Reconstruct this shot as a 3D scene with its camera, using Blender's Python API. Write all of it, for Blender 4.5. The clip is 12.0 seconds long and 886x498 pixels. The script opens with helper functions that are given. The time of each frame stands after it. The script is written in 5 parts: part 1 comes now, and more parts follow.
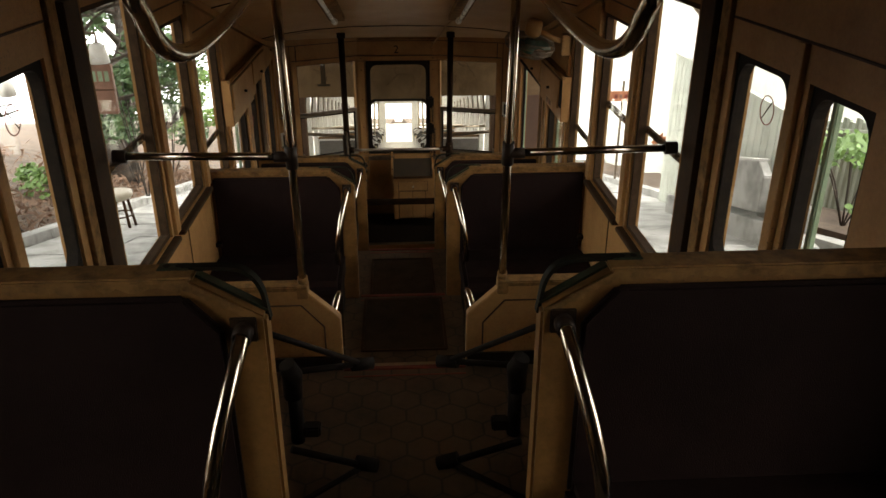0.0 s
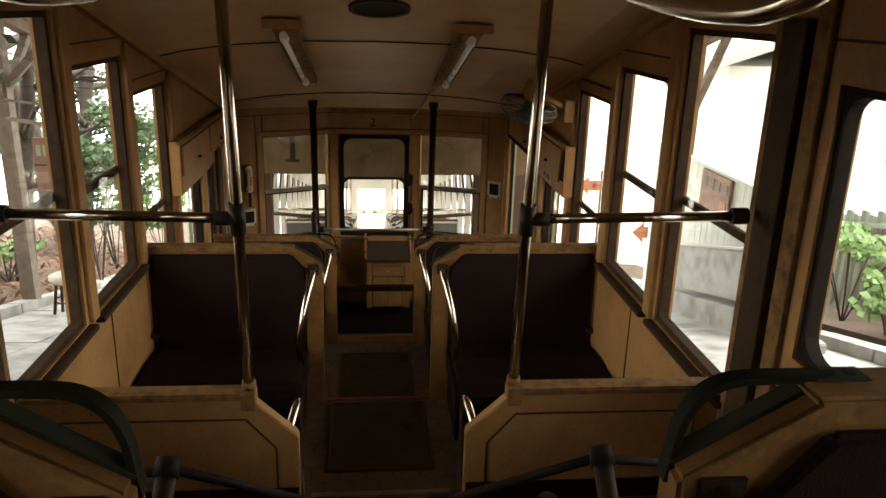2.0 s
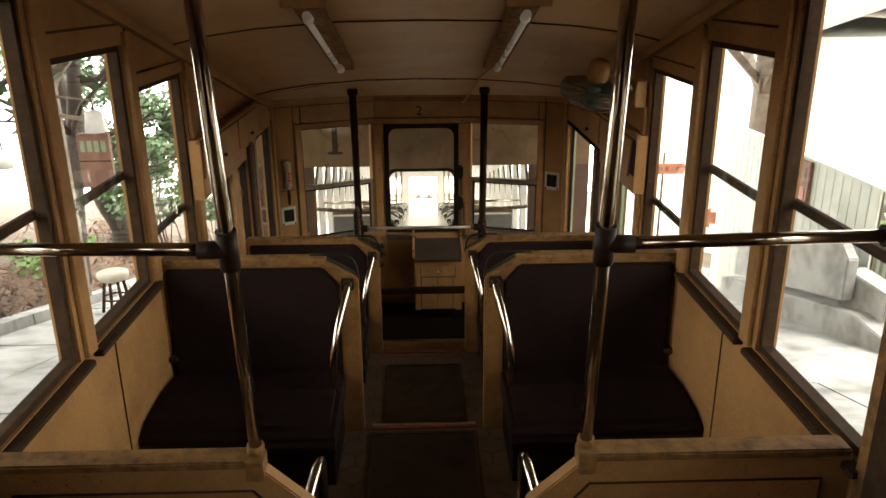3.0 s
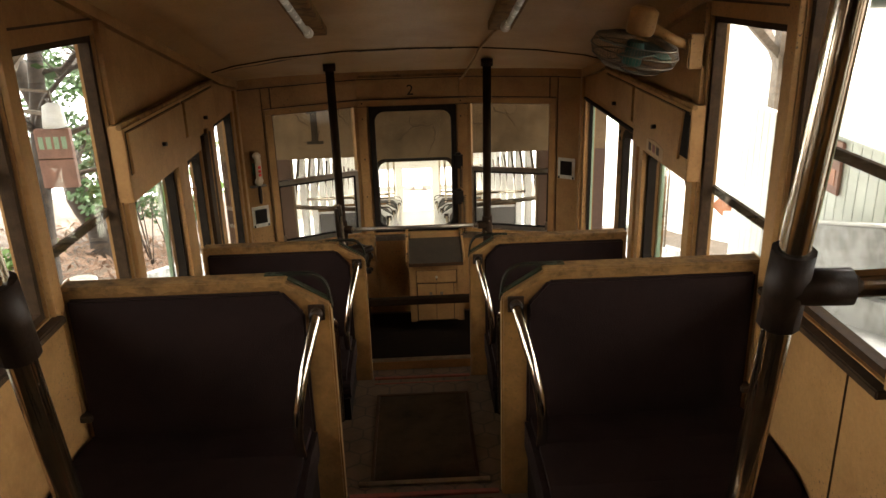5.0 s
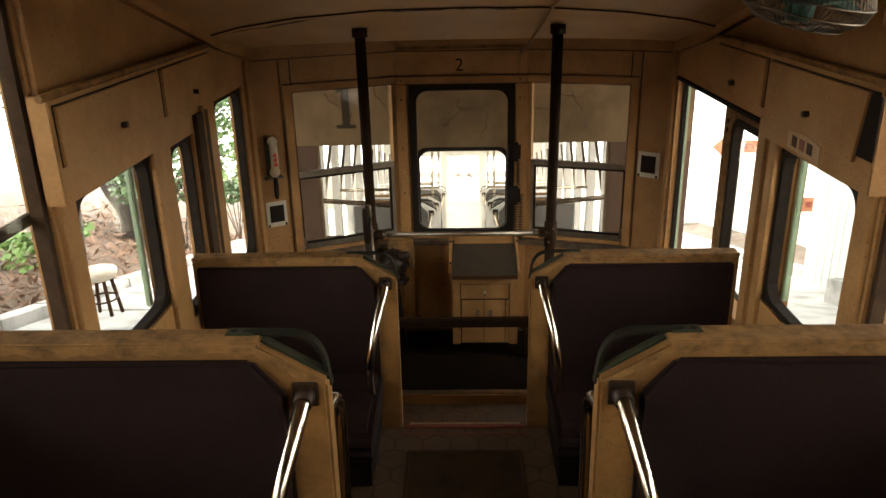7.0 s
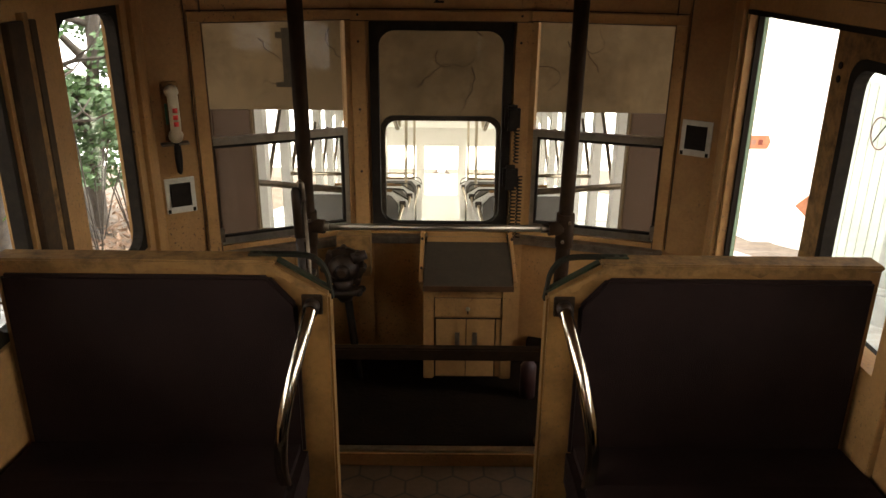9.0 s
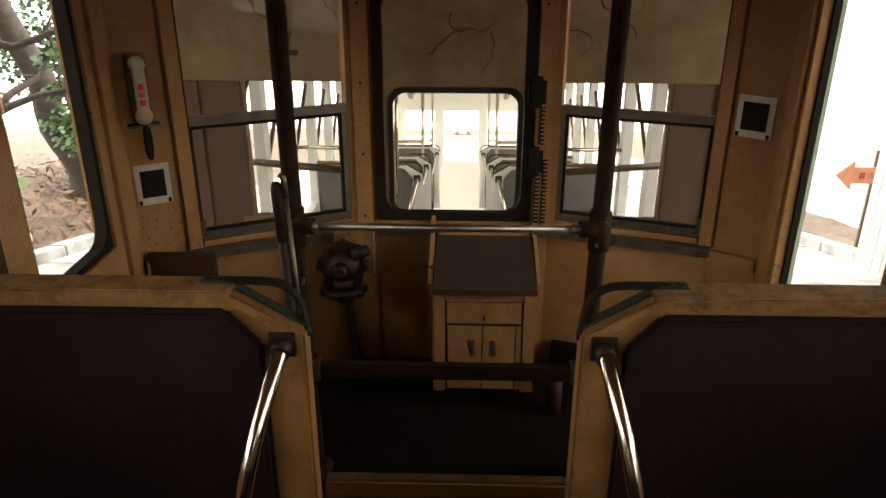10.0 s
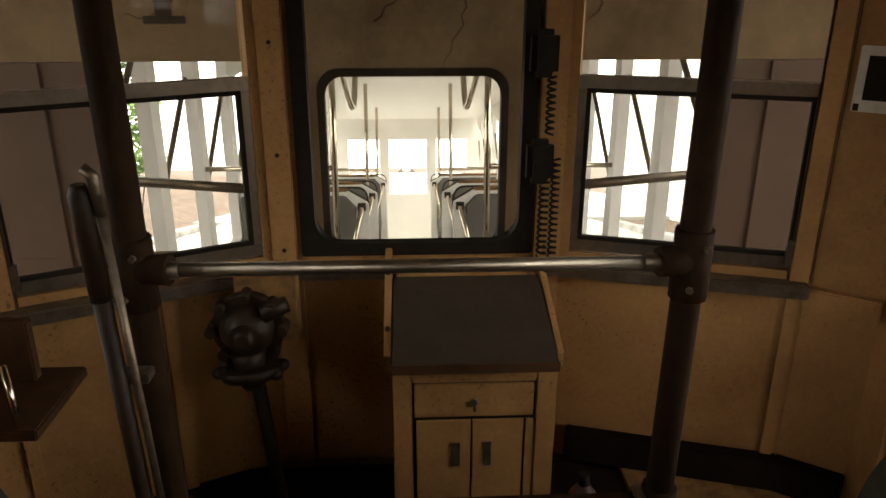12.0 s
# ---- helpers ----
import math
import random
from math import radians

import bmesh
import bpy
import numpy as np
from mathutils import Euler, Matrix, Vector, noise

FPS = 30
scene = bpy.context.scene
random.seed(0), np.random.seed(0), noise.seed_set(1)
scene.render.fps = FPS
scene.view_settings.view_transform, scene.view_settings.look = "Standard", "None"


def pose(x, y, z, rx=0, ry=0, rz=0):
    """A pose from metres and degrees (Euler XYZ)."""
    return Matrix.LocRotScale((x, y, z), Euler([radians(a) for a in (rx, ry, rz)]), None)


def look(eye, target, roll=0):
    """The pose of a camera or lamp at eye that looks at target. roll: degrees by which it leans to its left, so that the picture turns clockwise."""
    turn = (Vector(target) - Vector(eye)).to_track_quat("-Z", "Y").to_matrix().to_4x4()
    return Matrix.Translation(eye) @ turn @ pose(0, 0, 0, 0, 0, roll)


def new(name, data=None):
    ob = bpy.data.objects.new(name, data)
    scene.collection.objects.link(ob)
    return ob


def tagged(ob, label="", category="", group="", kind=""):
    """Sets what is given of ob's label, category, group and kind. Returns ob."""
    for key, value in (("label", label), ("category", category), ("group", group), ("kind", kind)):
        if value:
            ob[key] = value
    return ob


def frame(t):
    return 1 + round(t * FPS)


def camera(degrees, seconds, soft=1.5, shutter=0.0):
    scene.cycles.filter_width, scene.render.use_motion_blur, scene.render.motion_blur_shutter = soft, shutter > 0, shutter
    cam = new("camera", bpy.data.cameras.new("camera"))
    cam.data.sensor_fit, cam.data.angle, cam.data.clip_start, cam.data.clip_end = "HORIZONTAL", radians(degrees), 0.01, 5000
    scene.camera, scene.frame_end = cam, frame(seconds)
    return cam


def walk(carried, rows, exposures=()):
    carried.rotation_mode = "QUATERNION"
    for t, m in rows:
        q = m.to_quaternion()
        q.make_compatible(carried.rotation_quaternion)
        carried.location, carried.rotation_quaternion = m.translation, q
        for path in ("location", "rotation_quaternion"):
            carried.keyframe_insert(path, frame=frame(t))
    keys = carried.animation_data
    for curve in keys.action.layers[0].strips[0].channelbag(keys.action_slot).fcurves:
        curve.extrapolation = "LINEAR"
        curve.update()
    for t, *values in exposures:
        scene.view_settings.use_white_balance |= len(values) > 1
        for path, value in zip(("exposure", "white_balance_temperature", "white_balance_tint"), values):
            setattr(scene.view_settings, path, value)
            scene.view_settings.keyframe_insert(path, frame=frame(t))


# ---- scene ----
U = 1.1  # metres for one unit of the drawing
SKY, SUN = 0.15, 0.5
cam = camera(60.0, 12.0)
PATH = [
    (0, (-0.004, -0.134, 1.445), (0.104, 1.684, 0.619), 0.1),
    (0.5, (0.008, 0.011, 1.426), (-0.020, 1.866, 0.678), -0.9),
    (1, (0.023, 0.128, 1.386), (-0.058, 1.983, 0.643), -1.1),
    (1.5, (-0.029, 0.335, 1.299), (0.102, 2.231, 0.676), 1.0),
    (2, (-0.043, 0.547, 1.156), (0.148, 2.444, 0.551), 1.7),
    (2.5, (-0.008, 0.805, 1.109), (0.117, 2.718, 0.539), 0.8),
    (3, (0.015, 1.058, 1.111), (0.063, 2.950, 0.464), -0.4),
    (4.8, (0.034, 1.814, 0.914), (0.109, 3.706, 0.268), -1.4),
    (5, (0.022, 1.883, 0.902), (0.079, 3.767, 0.234), -1.7),
    (5.5, (0.048, 2.140, 0.783), (-0.011, 4.051, 0.195), -2.1),
    (6, (0.057, 2.394, 0.754), (-0.039, 4.311, 0.194), -1.9),
    (6.5, (0.017, 2.630, 0.756), (-0.047, 4.536, 0.152), -1.6),
    (7, (0.007, 2.777, 0.723), (-0.049, 4.650, 0.024), -1.2),
    (7.2, (0.025, 2.844, 0.687), (-0.019, 4.715, -0.016), -0.8),
    (8.8, (0.001, 3.796, 0.329), (0.027, 5.669, -0.371), 0.7),
    (9, (0.005, 3.890, 0.319), (0.011, 5.761, -0.387), 0.6),
    (9.5, (0.040, 4.116, 0.304), (-0.019, 5.974, -0.435), -0.2),
    (10, (0.035, 4.336, 0.285), (-0.013, 6.169, -0.514), 0.1),
    (10.5, (0.007, 4.553, 0.214), (0.043, 6.369, -0.623), 0.9),
    (11, (0.016, 4.780, 0.089), (0.006, 6.627, -0.678), -0.5),
    (11.5, (-0.012, 5.044, -0.042), (0.020, 6.922, -0.727), -0.4),
    (12, (-0.026, 5.283, -0.096), (0.066, 7.151, -0.805), 0.1),
]
walk(cam, [(t, look(Vector(eye) * U, Vector(target) * U, roll)) for t, eye, target, roll in PATH], [(0, 2.4), (1, 2.62), (2.5, 2.95), (5.0, 3.2), (7.0, 3.25), (9.0, 3.0), (12, 2.7)])

# ---------------------------------------------------------------- world and light
world = bpy.data.worlds.new("sky")
scene.world = world
world.use_nodes = True
wn = world.node_tree.nodes
wl = world.node_tree.links
bg = wn["Background"]
sky = wn.new("ShaderNodeTexSky")
sky.sky_type = "NISHITA"
sky.sun_disc = False
sky.sun_elevation, sky.sun_rotation = radians(58), radians(75)
sky.air_density, sky.dust_density, sky.ozone_density = 1.0, 4.0, 0.6
soften = wn.new("ShaderNodeMixRGB")
soften.inputs[0].default_value = 0.85
soften.inputs[2].default_value = (9.2, 8.85, 8.2, 1)
wl.new(sky.outputs[0], soften.inputs[1])
wl.new(soften.outputs[0], bg.inputs[0])
bg.inputs[1].default_value = SKY

sun_data = bpy.data.lights.new("sun", "SUN")
sun_data.energy, sun_data.angle, sun_data.color = SUN, radians(12), (1.0, 0.95, 0.88)
sun = new("sun", sun_data)
sun.matrix_world = look((0, 0, 0), (-math.sin(radians(75)) * math.cos(radians(58)), -math.cos(radians(75)) * math.cos(radians(58)), -math.sin(radians(58))))


# ---------------------------------------------------------------- materials
def mat(name, base, rough=0.6, metal=0.0, dirt=None, dirt_amount=0.5, scale=6.0, bump=0.15, fine=60.0, spec=0.5, vary=0.0, spots=0.0):
    """A procedural surface: base colour, large dirt clouds, fine grain and relief."""
    m = bpy.data.materials.new(name)
    m.use_nodes = True
    n, l = m.node_tree.nodes, m.node_tree.links
    p = n["Principled BSDF"]
    p.inputs["Metallic"].default_value = metal
    p.inputs["Specular IOR Level"].default_value = spec
    co = n.new("ShaderNodeTexCoord")
    big = n.new("ShaderNodeTexNoise")
    big.inputs["Scale"].default_value, big.inputs["Detail"].default_value, big.inputs["Roughness"].default_value = scale, 6, 0.65
    l.new(co.outputs["Object"], big.inputs["Vector"])
    small = n.new("ShaderNodeTexNoise")
    small.inputs["Scale"].default_value, small.inputs["Detail"].default_value = fine, 4
    l.new(co.outputs["Object"], small.inputs["Vector"])
    ramp = n.new("ShaderNodeValToRGB")
    ramp.color_ramp.elements[0].position, ramp.color_ramp.elements[1].position = 0.42, 0.72
    l.new(big.outputs["Fac"], ramp.inputs[0])
    amount = n.new("ShaderNodeMath")
    amount.operation = "MULTIPLY"
    amount.inputs[1].default_value = dirt_amount
    l.new(ramp.outputs[0], amount.inputs[0])
    mix = n.new("ShaderNodeMixRGB")
    mix.inputs[1].default_value = (*base, 1)
    mix.inputs[2].default_value = (*(dirt or [c * 0.5 for c in base]), 1)
    l.new(amount.outputs[0], mix.inputs[0])
    grain = n.new("ShaderNodeMixRGB")
    grain.blend_type = "OVERLAY"
    grain.inputs[0].default_value = 0.18
    l.new(mix.outputs[0], grain.inputs[1])
    l.new(small.outputs["Fac"], grain.inputs[2])
    last = grain
    if vary:
        info = n.new("ShaderNodeObjectInfo")
        shift = n.new("ShaderNodeMapRange")
        shift.inputs["To Min"].default_value, shift.inputs["To Max"].default_value = 1 - vary, 1 + vary
        l.new(info.outputs["Random"], shift.inputs["Value"])
        hsv = n.new("ShaderNodeHueSaturation")
        l.new(shift.outputs[0], hsv.inputs["Value"])
        l.new(grain.outputs[0], hsv.inputs["Color"])
        last = hsv
    if spots:
        dots = n.new("ShaderNodeTexNoise")
        dots.inputs["Scale"].default_value, dots.inputs["Detail"].default_value = 95.0, 2.0
        l.new(co.outputs["Object"], dots.inputs["Vector"])
        where = n.new("ShaderNodeTexNoise")
        where.inputs["Scale"].default_value, where.inputs["Detail"].default_value = 2.3, 3.0
        l.new(co.outputs["Object"], where.inputs["Vector"])
        cut, place, both = n.new("ShaderNodeValToRGB"), n.new("ShaderNodeValToRGB"), n.new("ShaderNodeMath")
        cut.color_ramp.elements[0].position, cut.color_ramp.elements[1].position = 0.63, 0.68
        place.color_ramp.elements[0].position, place.color_ramp.elements[1].position = 0.48, 0.62
        l.new(dots.outputs["Fac"], cut.inputs[0])
        l.new(where.outputs["Fac"], place.inputs[0])
        both.operation = "MULTIPLY"
        l.new(cut.outputs[0], both.inputs[0])
        l.new(place.outputs[0], both.inputs[1])
        most = n.new("ShaderNodeMath")
        most.operation = "MULTIPLY"
        most.inputs[1].default_value = spots
        l.new(both.outputs[0], most.inputs[0])
        speck = n.new("ShaderNodeMixRGB")
        speck.inputs[2].default_value = (0.07, 0.04, 0.022, 1)
        l.new(most.outputs[0], speck.inputs[0])
        l.new(last.outputs[0], speck.inputs[1])
        last = speck
    l.new(last.outputs[0], p.inputs["Base Color"])
    rr = n.new("ShaderNodeMapRange")
    rr.inputs["To Min"].default_value, rr.inputs["To Max"].default_value = max(0.03, rough - 0.12), min(1, rough + 0.15)
    l.new(big.outputs["Fac"], rr.inputs["Value"])
    l.new(rr.outputs[0], p.inputs["Roughness"])
    if bump:
        b = n.new("ShaderNodeBump")
        b.inputs["Strength"].default_value, b.inputs["Distance"].default_value = bump, 0.004
        l.new(small.outputs["Fac"], b.inputs["Height"])
        l.new(b.outputs[0], p.inputs["Normal"])
    return m


CREAM = mat("cream_paint", (0.31, 0.163, 0.058), 0.5, dirt=(0.16, 0.072, 0.023), dirt_amount=0.65, scale=2.6, bump=0.12, fine=70, spots=0.85, spec=0.18)
# Wall cream darkened: the seats' dimmer light is in its colour, plus dirt.
SHADED_CREAM = mat("shaded_cream_paint", (0.190, 0.093, 0.027), 0.5, dirt=(0.070, 0.032, 0.011), dirt_amount=0.8, scale=5.0, bump=0.2, fine=70, spots=0.6, spec=0.15)
CREAM_WORN = mat("cream_paint_worn", (0.205, 0.108, 0.036), 0.65, dirt=(0.046, 0.024, 0.011), dirt_amount=0.9, scale=17.0, bump=0.5, fine=55, spec=0.12)
CEILING = mat("ceiling_paint", (0.37, 0.208, 0.083), 0.45, dirt=(0.25, 0.125, 0.045), dirt_amount=0.55, scale=2.0, bump=0.06, fine=70, spec=0.3)
BROWN = mat("brown_wood", (0.055, 0.026, 0.012), 0.5, dirt=(0.020, 0.011, 0.006), dirt_amount=0.7, scale=8.0, bump=0.25, spec=0.1)
VINYL = mat("brown_vinyl", (0.0150, 0.0078, 0.0064), 0.62, dirt=(0.0080, 0.0043, 0.0036), dirt_amount=0.6, scale=5.0, bump=0.5, fine=320, spec=0.06)
CHROME = mat("chrome", (0.56, 0.49, 0.39), 0.13, metal=1.0, dirt=(0.40, 0.33, 0.24), dirt_amount=0.65, scale=18.0, bump=0.03)
STEEL = mat("dull_steel", (0.17, 0.13, 0.09), 0.42, metal=0.8, dirt=(0.05, 0.033, 0.02), dirt_amount=0.8, scale=16.0, bump=0.15)
ALU = mat("aluminium", (0.36, 0.31, 0.24), 0.36, metal=1.0, dirt=(0.19, 0.155, 0.115), dirt_amount=0.7, scale=12.0, bump=0.08)
BLACK = mat("black_rubber", (0.013, 0.0095, 0.007), 0.65, dirt=(0.028, 0.020, 0.013), dirt_amount=0.5, scale=20.0, bump=0.2, spec=0.06)
GREEN = mat("green_paint", (0.011, 0.0115, 0.0075), 0.6, dirt=(0.020, 0.0125, 0.0065), dirt_amount=0.8, scale=30.0, bump=0.3, spec=0.05)
PLATEGREEN = mat("worn_green_paint", (0.028, 0.034, 0.020), 0.6, dirt=(0.045, 0.030, 0.016), dirt_amount=0.85, scale=40.0, bump=0.3, spec=0.08)
LEAFGREEN = mat("pale_green_paint", (0.24, 0.32, 0.20), 0.5, dirt=(0.12, 0.16, 0.08), scale=12.0)
RED = mat("red_strip", (0.17, 0.030, 0.014), 0.55, dirt=(0.10, 0.03, 0.02), dirt_amount=0.8, scale=16.0)
DARKRED = mat("dark_red_paint", (0.028, 0.005, 0.003), 0.6, dirt=(0.03, 0.006, 0.004), dirt_amount=0.6, scale=14.0)
FANGREEN = mat("fan_green_paint", (0.014, 0.060, 0.040), 0.5, dirt=(0.012, 0.02, 0.014), dirt_amount=0.6, scale=20.0, spec=0.3)
HANDSET = mat("yellowed_plastic", (0.36, 0.28, 0.18), 0.45, dirt=(0.36, 0.28, 0.18), dirt_amount=0.6, scale=14.0, bump=0.05)
MARKRED = mat("bright_red_paint", (0.62, 0.03, 0.02), 0.5, dirt=(0.4, 0.03, 0.02), scale=20.0)
SIDEGREEN = mat("dark_green_enamel", (0.012, 0.085, 0.04), 0.5, dirt=(0.01, 0.05, 0.025), scale=20.0)
MATTING = mat("rubber_mat", (0.042, 0.024, 0.011), 0.75, dirt=(0.015, 0.009, 0.005), dirt_amount=0.85, scale=7.0, bump=0.4, fine=140, spec=0.12)
FRAME = mat("dark_window_frame", (0.034, 0.020, 0.0115), 0.55, dirt=(0.075, 0.043, 0.021), dirt_amount=0.55, scale=18.0, bump=0.2, spec=0.05)
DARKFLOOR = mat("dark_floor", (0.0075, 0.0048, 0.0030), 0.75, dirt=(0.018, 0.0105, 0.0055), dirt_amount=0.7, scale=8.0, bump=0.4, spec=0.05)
WHITE = mat("white_plastic", (0.75, 0.73, 0.68), 0.4, dirt=(0.5, 0.45, 0.36), dirt_amount=0.5, scale=14.0, bump=0.05)
PLATE = mat("grey_white_plate", (0.50, 0.45, 0.36), 0.45, dirt=(0.34, 0.28, 0.19), dirt_amount=0.6, scale=16.0, bump=0.05)
TUBE = mat("lamp_tube", (0.85, 0.84, 0.80), 0.25, dirt=(0.6, 0.56, 0.48), dirt_amount=0.4, scale=9.0, bump=0.0)
CONCRETE = mat("concrete", (0.36, 0.352, 0.33), 0.8, dirt=(0.11, 0.105, 0.094), dirt_amount=0.9, scale=2.2, bump=0.5, fine=35)
# Stained cream whose base is darkened for the shade between the cars.
OLDWALL_SHADED = mat("cracked_paint_shaded", (0.18, 0.122, 0.066), 0.7, dirt=(0.075, 0.046, 0.022), dirt_amount=0.75, scale=2.4, bump=0.15, spots=0.7, spec=0.15)
BRONZE = mat("old_bronze", (0.024, 0.0125, 0.0062), 0.5, metal=0.15, dirt=(0.010, 0.0055, 0.003), dirt_amount=0.8, scale=24.0, bump=0.3, spec=0.2)
POST = mat("dark_post_paint", (0.019, 0.010, 0.0052), 0.68, dirt=(0.038, 0.020, 0.0095), dirt_amount=0.6, scale=14.0, bump=0.2, spec=0.04)
SLATE = mat("dark_top", (0.034, 0.025, 0.0165), 0.5, dirt=(0.06, 0.042, 0.026), dirt_amount=0.6, scale=9.0, bump=0.1, spec=0.12)

# Seat vinyl lifted to grey, with the second car's brightness in its colour.
PALEPAD = mat("lit_grey_vinyl", (0.13, 0.12, 0.11), 0.6, dirt=(0.08, 0.075, 0.065), dirt_amount=0.6, scale=5.0, bump=0.2)
PAPER = mat("old_paper", (0.36, 0.23, 0.12), 0.8, dirt=(0.24, 0.14, 0.075), dirt_amount=0.6, scale=14.0, bump=0.05)


def lino_material():
    m = mat("patterned_lino", (0.085, 0.050, 0.024), 0.55, dirt=(0.022, 0.0125, 0.0065), dirt_amount=0.85, scale=4.0, bump=0.15)
    n, l = m.node_tree.nodes, m.node_tree.links
    p = n["Principled BSDF"]
    co = n.new("ShaderNodeTexCoord")
    def vec(op, a, b=None):
        q = n.new("ShaderNodeVectorMath")
        q.operation = op
        for k, v in enumerate((a, b)):
            if isinstance(v, tuple):
                q.inputs[k].default_value = v
            elif v is not None:
                l.new(v, q.inputs[k])
        return q

    def num(op, a, b):
        q = n.new("ShaderNodeMath")
        q.operation = op
        for k, v in enumerate((a, b)):
            if isinstance(v, float):
                q.inputs[k].default_value = v
            else:
                l.new(v, q.inputs[k])
        return q.outputs[0]

    # distance to the edges of hexagons 13 cm wide
    cell, half = (1.0, 1.7320508, 1.0), (0.5, 0.8660254, 0.5)
    flat = vec("ADD", vec("MULTIPLY", co.outputs["Object"], (7.7, 7.7, 0.0)).outputs[0], (200.0, 173.20508, 0.5)).outputs[0]
    one = vec("SUBTRACT", vec("MODULO", flat, cell).outputs[0], half).outputs[0]
    two = vec("SUBTRACT", vec("MODULO", vec("ADD", flat, half).outputs[0], cell).outputs[0], half).outputs[0]

    def to_edge(v):
        v = vec("MULTIPLY", vec("ABSOLUTE", v).outputs[0], (1.0, 1.0, 0.0)).outputs[0]
        slant = vec("DOT_PRODUCT", v, (0.5, 0.8660254, 0.0)).outputs["Value"]
        straight = vec("DOT_PRODUCT", v, (1.0, 0.0, 0.0)).outputs["Value"]
        return num("MAXIMUM", slant, straight)
    distance = num("SUBTRACT", 0.5, num("MINIMUM", to_edge(one), to_edge(two)))
    edge = n.new("ShaderNodeValToRGB")
    edge.color_ramp.elements[0].color, edge.color_ramp.elements[1].color = (0.35, 0.32, 0.3, 1), (1, 1, 1, 1)
    edge.color_ramp.elements[0].position, edge.color_ramp.elements[1].position = 0.012, 0.06
    l.new(distance, edge.inputs[0])
    mul = n.new("ShaderNodeMixRGB")
    mul.blend_type = "MULTIPLY"
    mul.inputs[0].default_value = 1.0
    l.new(p.inputs["Base Color"].links[0].from_socket, mul.inputs[1])
    l.new(edge.outputs[0], mul.inputs[2])
    l.new(mul.outputs[0], p.inputs["Base Color"])
    return m


LINO = lino_material()


def glass_material(name, tint=(0.97, 0.98, 0.97), rough=0.0, dust=0.0):
    """Thin clear pane: mostly see-through, with a mirror-like sheen."""
    m = bpy.data.materials.new(name)
    m.use_nodes = True
    n, l = m.node_tree.nodes, m.node_tree.links
    n.remove(n["Principled BSDF"])
    clear, gloss, blend, face = n.new("ShaderNodeBsdfTransparent"), n.new("ShaderNodeBsdfGlossy"), n.new("ShaderNodeMixShader"), n.new("ShaderNodeLayerWeight")
    power, scale, lift = n.new("ShaderNodeMath"), n.new("ShaderNodeMath"), n.new("ShaderNodeMath")
    power.operation, scale.operation, lift.operation = "POWER", "MULTIPLY", "ADD"
    power.inputs[1].default_value, scale.inputs[1].default_value, lift.inputs[1].default_value = 4.0, 0.5, 0.02
    clear.inputs[0].default_value = (*tint, 1)
    gloss.inputs["Roughness"].default_value = 0.02 + rough
    l.new(face.outputs["Facing"], power.inputs[0])
    l.new(power.outputs[0], scale.inputs[0])
    l.new(scale.outputs[0], lift.inputs[0])
    l.new(lift.outputs[0], blend.inputs[0])
    l.new(clear.outputs[0], blend.inputs[1])
    l.new(gloss.outputs[0], blend.inputs[2])
    last = blend
    if dust:
        co, cloud, film, coat = n.new("ShaderNodeTexCoord"), n.new("ShaderNodeTexNoise"), n.new("ShaderNodeBsdfDiffuse"), n.new("ShaderNodeMixShader")
        ramp = n.new("ShaderNodeMapRange")
        cloud.inputs["Scale"].default_value, cloud.inputs["Detail"].default_value = 7.0, 6.0
        film.inputs[0].default_value = (0.42, 0.34, 0.23, 1)
        ramp.inputs["From Min"].default_value, ramp.inputs["From Max"].default_value = 0.38, 0.72
        ramp.inputs["To Max"].default_value = dust
        l.new(co.outputs["Object"], cloud.inputs["Vector"])
        l.new(cloud.outputs["Fac"], ramp.inputs["Value"])
        l.new(ramp.outputs[0], coat.inputs[0])
        l.new(blend.outputs[0], coat.inputs[1])
        l.new(film.outputs[0], coat.inputs[2])
        last = coat
    l.new(last.outputs[0], n["Material Output"].inputs[0])
    return m


GLASS = glass_material("window_glass")
DUSTY = glass_material("dusty_glass", (0.86, 0.85, 0.81), dust=0.055)


# ---------------------------------------------------------------- mesh helpers (drawing units, U metres each)
def box(bm, x0, x1, y0, y1, z0, z1):
    v = [bm.verts.new(c) for c in ((x0, y0, z0), (x1, y0, z0), (x1, y1, z0), (x0, y1, z0), (x0, y0, z1), (x1, y0, z1), (x1, y1, z1), (x0, y1, z1))]
    for f in ((0, 3, 2, 1), (4, 5, 6, 7), (0, 1, 5, 4), (1, 2, 6, 5), (2, 3, 7, 6), (3, 0, 4, 7)):
        bm.faces.new([v[i] for i in f])
    return bm


def prism(bm, pts, axis, a, b):
    """Extrude a flat outline along an axis. The outline's pairs are the two other coordinates in x, y, z order."""
    def at(p, c):
        return {"x": (c, p[0], p[1]), "y": (p[0], c, p[1]), "z": (p[0], p[1], c)}[axis]
    lo = [bm.verts.new(at(p, a)) for p in pts]
    hi = [bm.verts.new(at(p, b)) for p in pts]
    bm.faces.new(lo)
    bm.faces.new(hi[::-1])
    for i in range(len(pts)):
        j = (i + 1) % len(pts)
        bm.faces.new((lo[i], hi[i], hi[j], lo[j]))
    return bm


def smooth_path(pts, steps=6):
    """A smooth curve through the given points."""
    p = [Vector(q) for q in pts]
    out = []
    for i in range(len(p) - 1):
        a, b, c, d = p[max(i - 1, 0)], p[i], p[i + 1], p[min(i + 2, len(p) - 1)]
        for k in range(steps):
            t = k / steps
